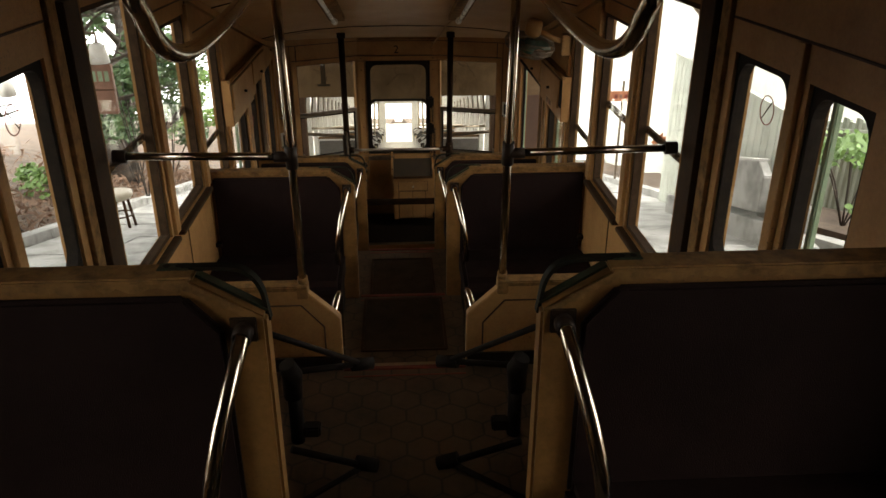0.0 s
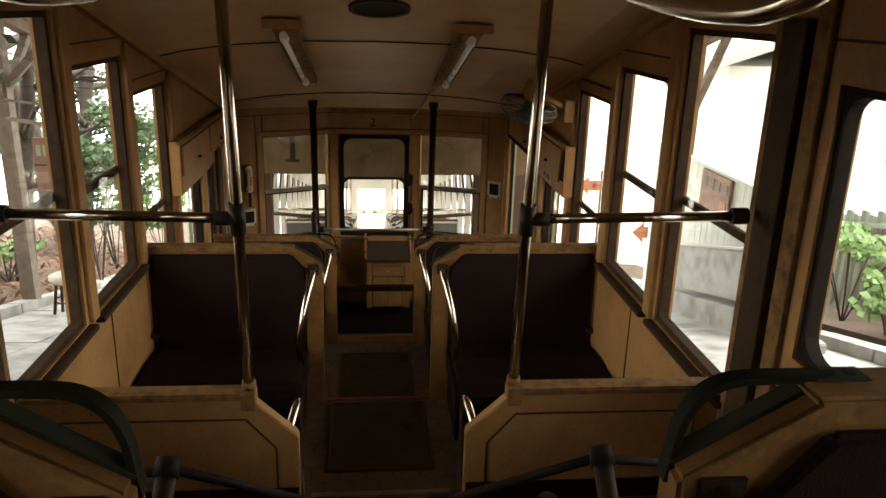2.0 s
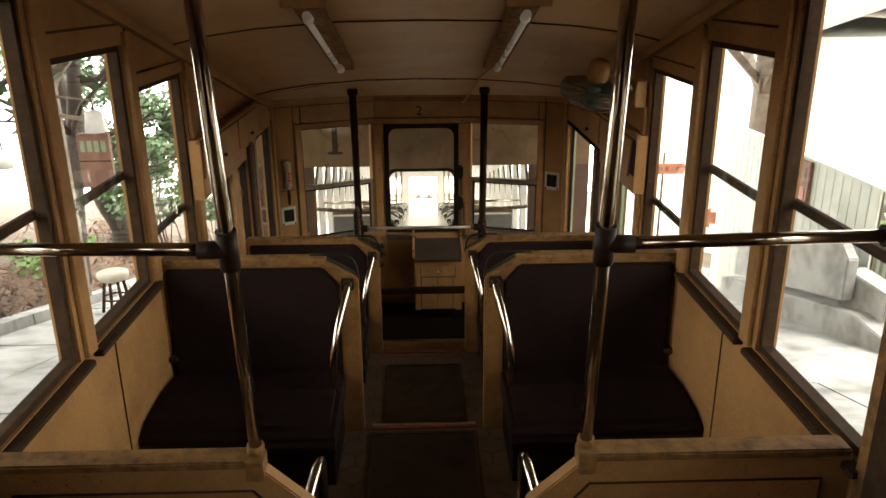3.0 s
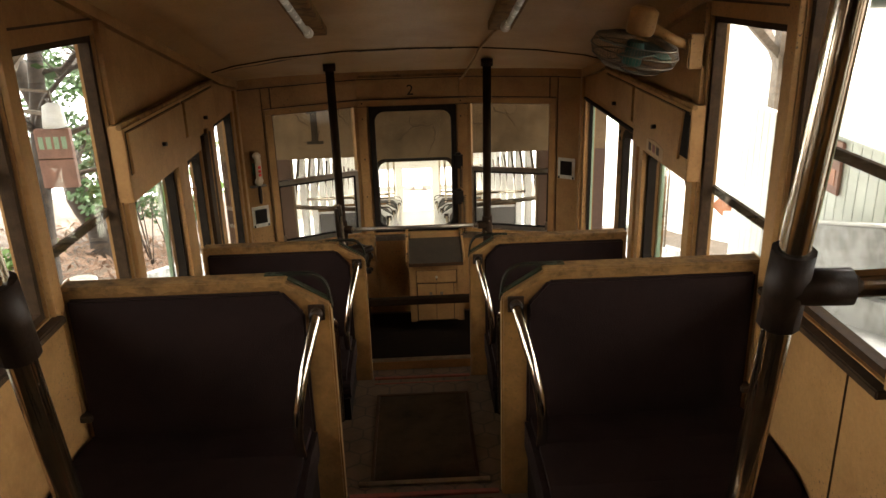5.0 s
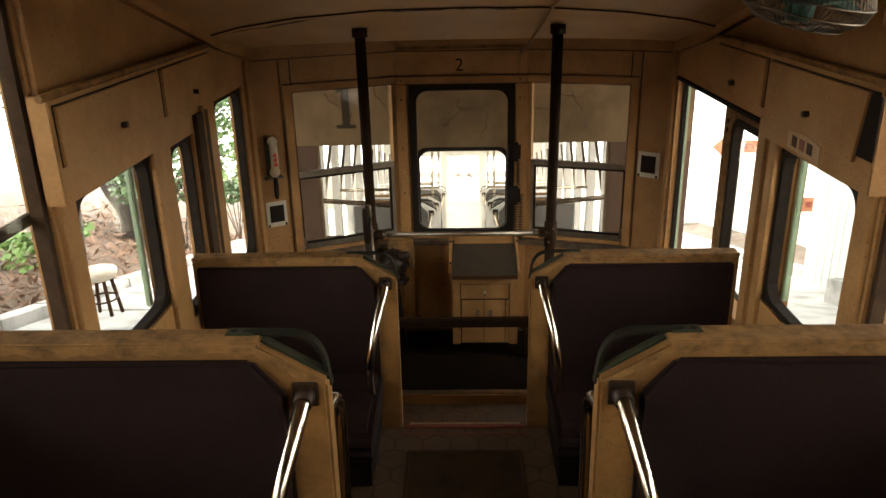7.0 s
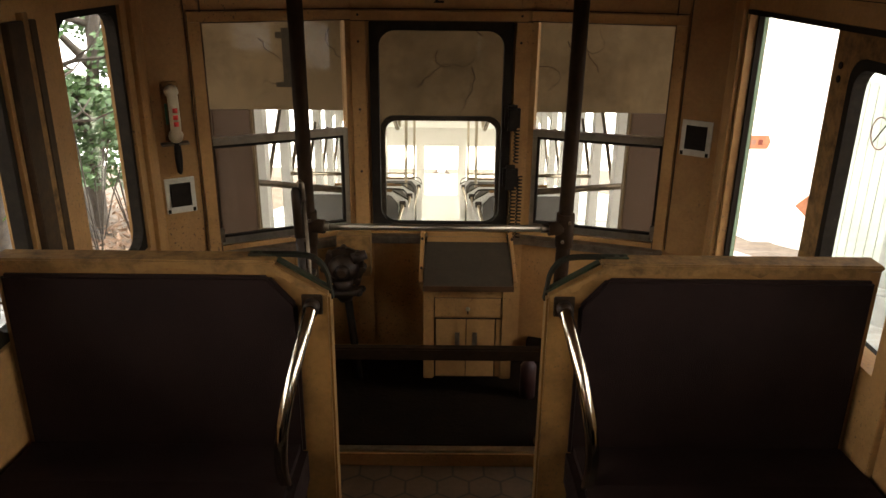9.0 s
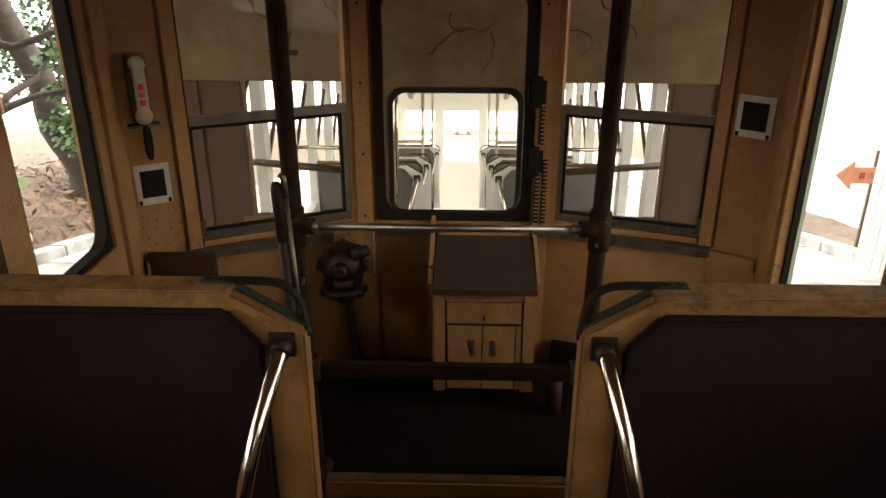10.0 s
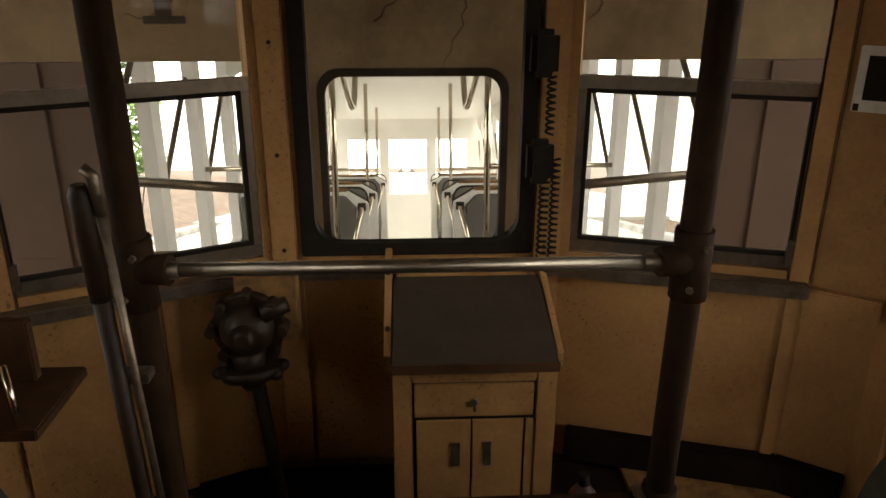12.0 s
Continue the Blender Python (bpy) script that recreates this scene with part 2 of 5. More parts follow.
            out.append(0.5 * ((2 * b) + (c - a) * t + (2 * a - 5 * b + 4 * c - d) * t * t + (3 * b - a - 3 * c + d) * t ** 3))
    return out + [p[-1]]


def tube(bm, pts, r, seg=12, cap=True):
    pts = [Vector(p) for p in pts]
    rings, side = [], None
    for i, p in enumerate(pts):
        way = (pts[min(i + 1, len(pts) - 1)] - pts[max(i - 1, 0)]).normalized()
        if side is None:
            side = way.orthogonal().normalized()
        side = (side - way * side.dot(way)).normalized()
        up = way.cross(side)
        rr = r[i] if isinstance(r, (list, tuple)) else r
        rings.append([bm.verts.new(p + rr * (math.cos(a) * side + math.sin(a) * up)) for a in (2 * math.pi * k / seg for k in range(seg))])
    for a, b in zip(rings, rings[1:]):
        for k in range(seg):
            f = bm.faces.new((a[k], a[(k + 1) % seg], b[(k + 1) % seg], b[k]))
            f.smooth = True
    if cap:
        bm.faces.new(rings[0][::-1])
        bm.faces.new(rings[-1])
    return bm


def ball(bm, c, r, seg=12, squash=(1, 1, 1)):
    m = Matrix.Translation(c) @ Matrix.Diagonal((*squash, 1))
    made = bmesh.ops.create_uvsphere(bm, u_segments=seg, v_segments=max(6, seg * 2 // 3), radius=r, matrix=m)
    for v in made["verts"]:
        for f in v.link_faces:
            f.smooth = True
    return bm


def rounded(x0, x1, z0, z1, r, n=5, corners="abcd"):
    """Outline of a rectangle with rounded corners: a low-left, b low-right, c up-right, d up-left."""
    out = []
    for key, cx, cz, px, pz, a0 in (("a", x0 + r, z0 + r, x0, z0, 180), ("b", x1 - r, z0 + r, x1, z0, 270), ("c", x1 - r, z1 - r, x1, z1, 0), ("d", x0 + r, z1 - r, x0, z1, 90)):
        if key in corners:
            out += [(cx + r * math.cos(radians(a0 + 90 * k / n)), cz + r * math.sin(radians(a0 + 90 * k / n))) for k in range(n + 1)]
        else:
            out.append((px, pz))
    return out


def ring(bm, outer, inner, axis, a, b):
    """A flat frame between two outlines with the same number of points, from depth a to b."""
    def at(p, c):
        return {"x": (c, p[0], p[1]), "y": (p[0], c, p[1]), "z": (p[0], p[1], c)}[axis]
    n = len(outer)
    vs = [[bm.verts.new(at(p, c)) for p in q] for c in (a, b) for q in (outer, inner)]
    for i in range(n):
        j = (i + 1) % n
        bm.faces.new((vs[0][i], vs[0][j], vs[1][j], vs[1][i]))
        bm.faces.new((vs[2][j], vs[2][i], vs[3][i], vs[3][j]))
        bm.faces.new((vs[0][j], vs[0][i], vs[2][i], vs[2][j]))
        bm.faces.new((vs[1][i], vs[1][j], vs[3][j], vs[3][i]))
    return bm


def link(name, bm, material, bevel=0.0):
    for v in bm.verts:
        v.co *= U
    bmesh.ops.recalc_face_normals(bm, faces=bm.faces)
    if bevel:
        sharp = [e for e in bm.edges if len(e.link_faces) == 2 and e.calc_face_angle(0) > 0.7 and e.calc_length() > 3 * bevel * U]
        bmesh.ops.bevel(bm, geom=sharp, offset=bevel * U, segments=2, affect="EDGES", clamp_overlap=True)
    me = bpy.data.meshes.new(name)
    bm.to_mesh(me)
    bm.free()
    me.materials.append(material)
    return new(name, me)


def part(name, bm, material, parent, label="", bevel=0.0):
    ob = link(name, bm, material, bevel)
    ob.parent = parent
    ob.matrix_parent_inverse = Matrix.Translation(-parent.location) if parent.type == "EMPTY" else Matrix.Identity(4)
    return tagged(ob, label)


def thing(name, base, label, category, group=""):
    ob = new(name)
    ob.empty_display_size = 0.1
    ob.location = Vector(base) * U
    return tagged(ob, label, category, group)


def setting(name, bm, material, label, category, bevel=0.0):
    return tagged(link(name, bm, material, bevel), label, category, kind="structure")


def B():
    return bmesh.new()


# ---------------------------------------------------------------- the car's body
HALF, SKIN = 1.10, 0.07                  # inner half width, wall thickness
PITCH, DROP = 1.4725, 0.3715             # from seat row to seat row


def ceil_z(y):
    return 1.335 - 0.2680 * (y - 2.84)


# floor levels: from y, to y, height
LEVELS = [(-2.6, -0.1, 0.30), (-0.1, 0.0, 0.10), (0.0, 1.22, -0.07), (1.22, 1.45, -0.24), (1.45, 2.70, -0.40), (2.70, 3.05, -0.61), (3.05, 4.15, -0.81),
          (4.15, 4.48, -1.00), (4.48, 5.66, -1.18), (5.66, 5.92, -1.34), (5.92, 6.38, -1.51), (6.38, 7.25, -1.455)]


def floor_z(y):
    return next((z for a, b, z in LEVELS if a <= y < b), LEVELS[-1][2])


floor_bm = B()
for a, b, z in LEVELS:
    box(floor_bm, -HALF, HALF, a, b, z - 0.5, z)
floor = setting("floor", floor_bm, LINO, "stepped floor covered in worn patterned brown lino", "floor")

# windows of the side walls: from y, to y, sill, top, rounded corners, guard bar height
WINDOWS = [(0.42, 0.98, 0.36, 1.35, 0, 0.9), (1.55, 1.86, 0.26, 1.00, 1, 0), (1.97, 2.35, 0.27, 1.00, 1, 0),
           (2.68, 3.32, -0.03, 1.105, 0, 0.47), (3.44, 4.03, -0.03, 0.915, 0, 0.42), (4.11, 4.72, -0.40, 0.745, 0, 0.10),
           (4.85, 5.41, -0.47, 0.12, 1, 0), (5.60, 5.86, -0.62, 0.09, 1, 0), (6.17, 6.63, -0.72, 0.165, 1, 0)]


DOORWAY = (5.58, 6.74, -1.40, 0.155)      # driver's doorway in the right wall, with the door slid back outside it


def openings(s):
    return WINDOWS if s < 0 else WINDOWS[:-2] + [DOORWAY]


def side_wall(s, name):
    bm = B()
    x0, x1 = s * HALF, s * (HALF + SKIN)
    ys = [-2.6]
    for w in openings(s):
        ys += [w[0], w[1]]
    ys.append(6.85 if s < 0 else 6.95)
    for i, (a, b) in enumerate(zip(ys, ys[1:])):
        base = min(floor_z(a), floor_z(b - 0.01)) - 0.5
        if i % 2:
            w = openings(s)[i // 2]
            prism(bm, [(a, base), (b, base), (b, w[2]), (a, w[2])], "x", x0, x1)
            prism(bm, [(a, w[3]), (b, w[3]), (b, ceil_z(b) + 0.1), (a, ceil_z(a) + 0.1)], "x", x0, x1)
        else:
            prism(bm, [(a, base), (b, base), (b, ceil_z(b) + 0.1), (a, ceil_z(a) + 0.1)], "x", x0, x1)
    if s > 0:
        box(bm, x0, x1, 5.582, 6.02, -1.9, -0.66)
    return setting(name, bm, CREAM, "cream painted carriage side wall, dirty and stained", "wall")


wall_left, wall_right = side_wall(-1, "wall_left"), side_wall(1, "wall_right")


def side_window(s, w):
    y0, y1, z0, z1, soft, bar = w
    base = thing("window", (s * HALF, (y0 + y1) / 2, z0), "dark framed carriage side window" if not soft else "rounded carriage window with a black rubber seal", "window")
    base["kind"] = "structure"
    xa, xb = s * (HALF + 0.012), s * (HALF + 0.05)
    r = 0.07 if soft else 0.006
    n = 5
    out, inn = rounded(y0 - 0.004, y1 + 0.004, z0 - 0.004, z1 + 0.004, 0.006, n), rounded(y0 + 0.022, y1 - 0.022, z0 + 0.022, z1 - 0.022, r, n)
    part("window_frame", ring(B(), out, inn, "x", xa, xb), BLACK if soft else FRAME, base, "black rubber seal" if soft else "dark metal frame")
    pane = part("pane", prism(B(), rounded(y0 + 0.02, y1 - 0.02, z0 + 0.02, z1 - 0.02, r, n), "x", s * (HALF + 0.030), s * (HALF + 0.034)), GLASS, base, "clear glass")
    pane.visible_shadow = False
    if bar:
        part("guard_bar", box(B(), s * (HALF + 0.052), s * (HALF + 0.068), y0 - 0.02, y1 + 0.02, bar - 0.014, bar + 0.016), FRAME, base, "dark metal guard bar")
    if y0 in (1.55, 4.85):
        part("outer_edge", box(B(), s * (HALF + 0.072), s * (HALF + 0.092), y1 - 0.030, y1 - 0.004, z0, z1), LEAFGREEN, base, "pale green painted outer frame", 0.004)
    if not soft:
        part("window_sill", box(B(), s * (HALF - 0.035), s * (HALF + 0.01), y0 - 0.03, y1 + 0.03, z0 - 0.028, z0 - 0.004), FRAME, base, "dark worn sill", 0.004)
    return base


for s in (-1, 1):
    for w in WINDOWS if s < 0 else WINDOWS[:-2]:
        side_window(s, w)

# ceiling: a shallow vault that follows the slope
ceil_bm = B()
ARC = [(-1.16, 0.0), (-1.09, 0.0), (-0.95, 0.035), (-0.7, 0.07), (-0.35, 0.095), (0, 0.10), (0.35, 0.095), (0.7, 0.07), (0.95, 0.035), (1.09, 0.0), (1.16, 0.0)]
rows = []
for y, dz in ((-2.6, 0), (6.25, 0), (6.75, 0.045), (7.3, 0.165)):
    rows.append([[ceil_bm.verts.new((x, y, ceil_z(y) + dz + h * (1 if y < 6.5 else 0.3) + t)) for x, h in ARC] for t in (0, 0.06)])
for a, b in zip(rows, rows[1:]):
    for k in range(len(ARC) - 1):
        for t in (0, 1):
            ceil_bm.faces.new((a[t][k], a[t][k + 1], b[t][k + 1], b[t][k]))
ceiling = setting("ceiling", ceil_bm, CEILING, "cream painted sloping vaulted ceiling with seams and rust marks", "ceiling")

# uphill end wall behind the camera
setting("wall_uphill", box(B(), -1.16, 1.16, -2.7, -2.6, -0.3, 2.9), CREAM, "cream painted end wall", "wall")

# downhill end wall: centre facet, two slanting facets, two corner posts
FACETS = [(-1.10, 6.815), (-0.960, 6.895), (-0.375, 7.165), (0.375, 7.165), (0.960, 6.985), (1.10, 6.888)]


def facet_box(bm, k, u0, u1, z0, z1, d0, d1):
    """A box on facet k: u from 0 to 1 along it, d metres outward from its inner face."""
    a, b = Vector(FACETS[k]), Vector(FACETS[k + 1])
    way = b - a
    out = Vector((-way.y, way.x)).normalized()
    p = [a + way * u0 + out * d0, a + way * u1 + out * d0, a + way * u1 + out * d1, a + way * u0 + out * d1]
    return prism(bm, [(q.x, q.y) for q in p], "z", z0, z1)


wall_downhill = thing("wall_downhill", (0, 7.1, -1.455), "cream painted downhill end wall with stains", "wall")
wall_downhill["kind"] = "structure"
PANELS = [(0, 0, 1, -1.6, 0.5), (4, 0, 1, -1.6, 0.5), (2, 0, 1, -1.6, -0.82), (2, 0, 1, 0.08, 0.5), (2, 0, 0.1, -0.82, 0.08), (2, 0.9, 1, -0.82, 0.08)]
for k in (1, 3):
    PANELS += [(k, 0, 1, -1.6, -0.82), (k, 0, 1, 0.09, 0.5), (k, 0, 0.04, -0.82, 0.09), (k, 0.96, 1, -0.82, 0.09)]
for k, u0, u1, z0, z1 in PANELS:
    part("panel", facet_box(B(), k, u0, u1, z0, z1, 0, 0.06), CREAM, wall_downhill)


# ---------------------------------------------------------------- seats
def bench(s, y, z, rear=True, paint=SHADED_CREAM, pad_skin=VINYL):
    """A double seat: back board, padded back, cushion, chrome grab handle, green loop handle. y, z: front foot of the back board's top reference."""
    base = thing("bench_seat", (s * 0.66, y - 0.1, z - 0.865), "cream wooden bench seat with dark brown vinyl padding and chrome handle", "seat", "bench seats")

    def X(x):
        return s * x
    top, low = z + 0.019, z - 0.865
    board = [(X(0.272), low), (X(1.099), low), (X(1.099), top), (X(0.41), top), (X(0.272), z - 0.065)]
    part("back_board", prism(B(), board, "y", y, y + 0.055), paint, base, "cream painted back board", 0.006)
    cap = B()
    prism(cap, [(X(0.405), top - 0.002), (X(1.099), top - 0.002), (X(1.099), top + 0.012), (X(0.40), top + 0.012)], "y", y - 0.008, y + 0.062)
    part("top_rail", cap, CREAM_WORN, base, "worn dirty top rail", 0.004)
    if paint is SHADED_CREAM:
        # ragged bare wood where the paint has rubbed off below the rail and along the cut corner
        rag = random.Random(int(y * 100) + int(s))
        edge = [(X(1.07), top - 0.001), (X(0.412), top - 0.001), (X(0.276), z - 0.062)]
        low_edge = [(X(0.276 + 0.006), z - 0.073)]
        for k in range(14):
            u = k / 13
            low_edge.append((X(0.276 + 0.136 * u + rag.uniform(0.006, 0.016)), z - 0.062 + (top - z + 0.06) * u - rag.uniform(0.006, 0.016)))
        for k in range(34):
            low_edge.append((X(0.43 + 0.64 * k / 33), top - rag.uniform(0.010, 0.026)))
        part("rubbed_edge", prism(B(), edge + low_edge, "y", y - 0.0012, y + 0.001), CREAM_WORN, base, "rubbed dirty paint along the edge")
    pad = [(X(0.352), z - 0.52), (X(1.077), z - 0.52), (X(1.077), z - 0.006), (X(0.418), z - 0.006), (X(0.352), z - 0.082)]
    part("back_pad", prism(B(), pad, "y", y - 0.022, y + 0.002), pad_skin, base, "dark brown perforated vinyl", 0.008)
    cush = [(y - 0.002, z - 0.62), (y - 0.002, z - 0.49), (y - 0.20, z - 0.475), (y - 0.40, z - 0.485), (y - 0.46, z - 0.51), (y - 0.485, z - 0.56), (y - 0.47, z - 0.61), (y - 0.43, z - 0.63)]
    part("cushion", prism(B(), cush, "x", X(0.345), X(1.098)), pad_skin, base, "dark brown vinyl cushion", 0.02)
    # Box below the cushion, in the platform floor's near-black colour.
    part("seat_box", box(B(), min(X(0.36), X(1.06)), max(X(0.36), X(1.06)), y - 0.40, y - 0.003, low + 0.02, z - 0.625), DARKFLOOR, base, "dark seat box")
    handle = smooth_path([(X(0.316), y - 0.035, z - 0.086), (X(0.324), y - 0.09, z - 0.122), (X(0.345), y - 0.16, z - 0.205), (X(0.365), y - 0.205, z - 0.31), (X(0.374), y - 0.21, z - 0.41), (X(0.370), y - 0.19, z - 0.50), (X(0.362), y - 0.175, z - 0.60)])
    part("grab_handle", tube(B(), handle, 0.0162), CHROME, base, "curved chrome handle")
    flange = B()
    box(flange, min(X(0.290), X(0.342)), max(X(0.290), X(0.342)), y - 0.007, y, z - 0.113, z - 0.059)
    tube(flange, [(X(0.316), y, z - 0.086), (X(0.316), y - 0.040, z - 0.089)], 0.020)
    part("flange", flange, BRONZE, base, "tarnished flange", 0.002)
    # flat bar round the cut corner, on a green plate with two holes
    bend = smooth_path([(X(0.430), 0, top + 0.013), (X(0.360), 0, top + 0.013), (X(0.322), 0, top + 0.008), (X(0.296), 0, top - 0.010), (X(0.281), 0, top - 0.040), (X(0.275), 0, top - 0.080), (X(0.271), 0, z - 0.085)])
    outer, inner = [], []
    for i, p in enumerate(bend):
        way = (bend[min(i + 1, len(bend) - 1)] - bend[max(i - 1, 0)]).normalized()
        away = Vector((-way.z, 0, way.x)) * (1 if s < 0 else -1)
        outer.append((p.x - away.x * 0.004, p.z - away.z * 0.004))
        inner.append((p.x + away.x * 0.004, p.z + away.z * 0.004))
    part("loop_handle", prism(B(), outer + inner[::-1], "y", y + 0.028, y + 0.050), GREEN, base, "dark green flat bar handle")
    part("corner_plate", prism(B(), [(X(0.410), top + 0.001), (X(0.274), z - 0.063), (X(0.270), z - 0.059), (X(0.407), top + 0.006)], "y", y + 0.026, y + 0.050), PLATEGREEN, base, "worn green painted corner plate")
    plate = part("loop_plate", box(B(), min(X(0.415), X(0.475)), max(X(0.415), X(0.475)), y + 0.024, y + 0.054, top + 0.0125, top + 0.0165), PLATEGREEN, base, "worn green plate", 0.0015)
    for xh in (0.435, 0.459):
        part("screw_hole", tube(B(), [(X(xh), y + 0.039, top + 0.0165), (X(xh), y + 0.039, top + 0.0175)], 0.007, 10), BLACK, plate, "dark screw hole")
    if rear:
        drop = -0.30
        back = smooth_path([(X(0.30), y + 0.06, z - 0.18), (X(0.29), y + 0.15, z - 0.19), (X(0.29), y + 0.21, z - 0.26), (X(0.295), y + 0.23, z - 0.42), (X(0.295), y + 0.22, z - 0.62)])
        part("rear_handle", tube(B(), back, 0.0145), CHROME, base, "curved chrome handle")
        zc = z + drop
        cush = [(y + 0.058, zc - 0.62), (y + 0.058, zc - 0.49), (y + 0.25, zc - 0.475), (y + 0.45, zc - 0.50), (y + 0.52, zc - 0.56), (y + 0.48, zc - 0.63)]
        part("rear_cushion", prism(B(), cush, "x", X(0.345), X(1.06)), VINYL, base, "dark brown vinyl cushion", 0.02)
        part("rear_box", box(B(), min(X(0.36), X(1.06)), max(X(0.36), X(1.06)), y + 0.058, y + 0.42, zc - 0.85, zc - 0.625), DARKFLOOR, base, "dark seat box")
    return base


for s in (-1, 1):
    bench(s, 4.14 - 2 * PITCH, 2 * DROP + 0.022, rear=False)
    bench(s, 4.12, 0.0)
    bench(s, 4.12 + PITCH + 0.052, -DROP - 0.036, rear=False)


# ---------------------------------------------------------------- vestibule screens with poles
def screen(s):
    base = thing("partition", (s * 0.66, 2.72, -0.40), "low cream painted partition with a cut corner", "partition", "vestibule partitions")

    def X(x):
        return s * x
    y = 2.70
    part("panel", prism(B(), [(X(0.266), -0.40), (X(1.098), -0.40), (X(1.098), -0.015), (X(0.41), -0.015), (X(0.266), -0.15)], "y", y, y + 0.045), CREAM, base, "cream painted panel", 0.004)
    part("top_rail", box(B(), min(X(0.40), X(1.085)), max(X(0.40), X(1.085)), y - 0.012, y + 0.06, -0.017, 0.006), CREAM_WORN, base, "worn top rail", 0.005)
    groove = B()
    for a, b in (((0.335, -0.345), (0.335, -0.19)), ((0.335, -0.19), (0.425, -0.085)), ((0.425, -0.085), (1.02, -0.085)), ((1.02, -0.085), (1.02, -0.345))):
        tube(groove, [(X(a[0]), y - 0.001, a[1]), (X(b[0]), y - 0.001, b[1])], 0.0035, 6)
    part("beading", groove, BROWN, base, "dark beading line")
    part("kick_strip", box(B(), min(X(0.27), X(1.08)), max(X(0.27), X(1.08)), y - 0.014, y - 0.001, -0.399, -0.335), BLACK, base, "black kick strip")
    hd = smooth_path([(X(0.30), y + 0.05, -0.16), (X(0.285), y + 0.14, -0.12), (X(0.285), y + 0.22, -0.16), (X(0.29), y + 0.25, -0.30), (X(0.29), y + 0.24, -0.60)])
    part("rear_handle", tube(B(), hd, 0.0145), CHROME, base, "curved chrome handle")
    cush = [(y + 0.048, -0.58), (y + 0.048, -0.49), (y + 0.25, -0.475), (y + 0.42, -0.49), (y + 0.47, -0.54), (y + 0.44, -0.60)]
    part("cushion", prism(B(), cush, "x", X(0.345), X(1.06)), VINYL, base, "dark brown vinyl cushion", 0.02)
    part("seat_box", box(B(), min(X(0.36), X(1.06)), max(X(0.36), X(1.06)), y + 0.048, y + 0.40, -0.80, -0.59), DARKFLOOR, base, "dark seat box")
    # pole from the cut corner to the ceiling, leaning a little uphill
    pole = thing("grab_pole", (s * 0.416, 2.725, 0.0), "polished steel pole with a rail to the wall", "pole", "grab poles")
    yt = 2.725 - 0.195 * (1.40)
    part("upright", tube(B(), [(X(0.414), 2.725, 0.0), (X(0.402), 2.612, 0.586), (X(0.391), yt, 1.47)], 0.0160), CHROME, pole, "polished steel tube")
    part("clamp", tube(B(), [(X(0.403), 2.622, 0.540), (X(0.402), 2.605, 0.630)], 0.0225), BRONZE, pole, "dark rusty cast clamp")
    part("clamp_boss", tube(B(), [(X(0.40), 2.612, 0.586), (X(0.465), 2.602, 0.588)], 0.020), BRONZE, pole, "dark cast clamp")
    part("wall_rail", tube(B(), [(X(0.44), 2.608, 0.588), (X(1.03), 2.575, 0.608)], 0.0145), CHROME, pole, "polished rail")
    part("wall_flange", tube(B(), [(X(0.985), 2.578, 0.606), (X(1.03), 2.575, 0.608)], 0.024), BRONZE, pole, "dark cast flange")
    foot = B()
    box(foot, min(X(0.392), X(0.436)), max(X(0.392), X(0.436)), y - 0.016, y + 0.045, -0.05, 0.009)
    tube(foot, [(X(0.414), 2.725, 0.01), (X(0.413), 2.718, 0.04)], 0.0215)
    part("foot", foot, CREAM_WORN, pole, "rusty painted foot", 0.003)


for s in (-1, 1):
    screen(s)


def hanging_rail(s):
    base = thing("hanging_grab_rail", (s * 0.392, 2.46, 1.27), "curved steel grab rail hanging from the ceiling", "grab rail", "hanging rails")
    pts = smooth_path([(s * 0.392, 2.47, 1.270), (s * 0.405, 2.2, 1.224), (s * 0.42, 1.9, 1.184), (s * 0.43, 1.65, 1.162), (s * 0.435, 1.47, 1.164), (s * 0.438, 1.34, 1.200), (s * 0.440, 1.265, 1.262), (s * 0.442, 1.22, 1.35), (s * 0.442, 1.19, 1.74)])
    part("rail", tube(B(), pts, 0.0185), CHROME, base, "polished curved tube")
    part("joint", tube(B(), [(s * 0.393, 2.475, 1.235), (s * 0.391, 2.455, 1.325)], 0.026), BRONZE, base, "dark cast joint")


for s in (-1, 1):
    hanging_rail(s)


# ---------------------------------------------------------------- driver's end
def driver_post(s):
    x = 0.460 if s < 0 else 0.440
    base = thing("driver_post", (s * x, 6.435, -1.455), "dark brown painted steel post from floor to ceiling", "post", "driver's posts")
    zc = ceil_z(6.43) + 0.075
    part("upright", tube(B(), [(s * (x - 0.012), 6.44, -1.455), (s * x, 6.435, -0.53), (s * (x + 0.006), 6.43, zc)], 0.0255), POST, base)
    part("collar", tube(B(), [(s * x, 6.435, -0.625), (s * x, 6.435, -0.505)], 0.032), POST, base, "dark cast collar")
    part("rail_boss", tube(B(), [(s * x, 6.43, -0.556), (s * (x - 0.06), 6.42, -0.556)], 0.025), POST, base, "dark cast socket")
    part("lower_collar", tube(B(), [(s * (x - 0.007), 6.437, -1.095), (s * (x - 0.007), 6.437, -1.01)], 0.032), POST, base, "dark cast collar")
    part("foot", tube(B(), [(s * (x - 0.012), 6.44, -1.455), (s * (x - 0.012), 6.44, -1.42)], [0.06, 0.035]), POST, base, "cast foot")
    part("ceiling_flange", tube(B(), [(s * (x + 0.006), 6.43, zc - 0.04), (s * (x + 0.006), 6.43, zc)], 0.036), POST, base, "dark flange")
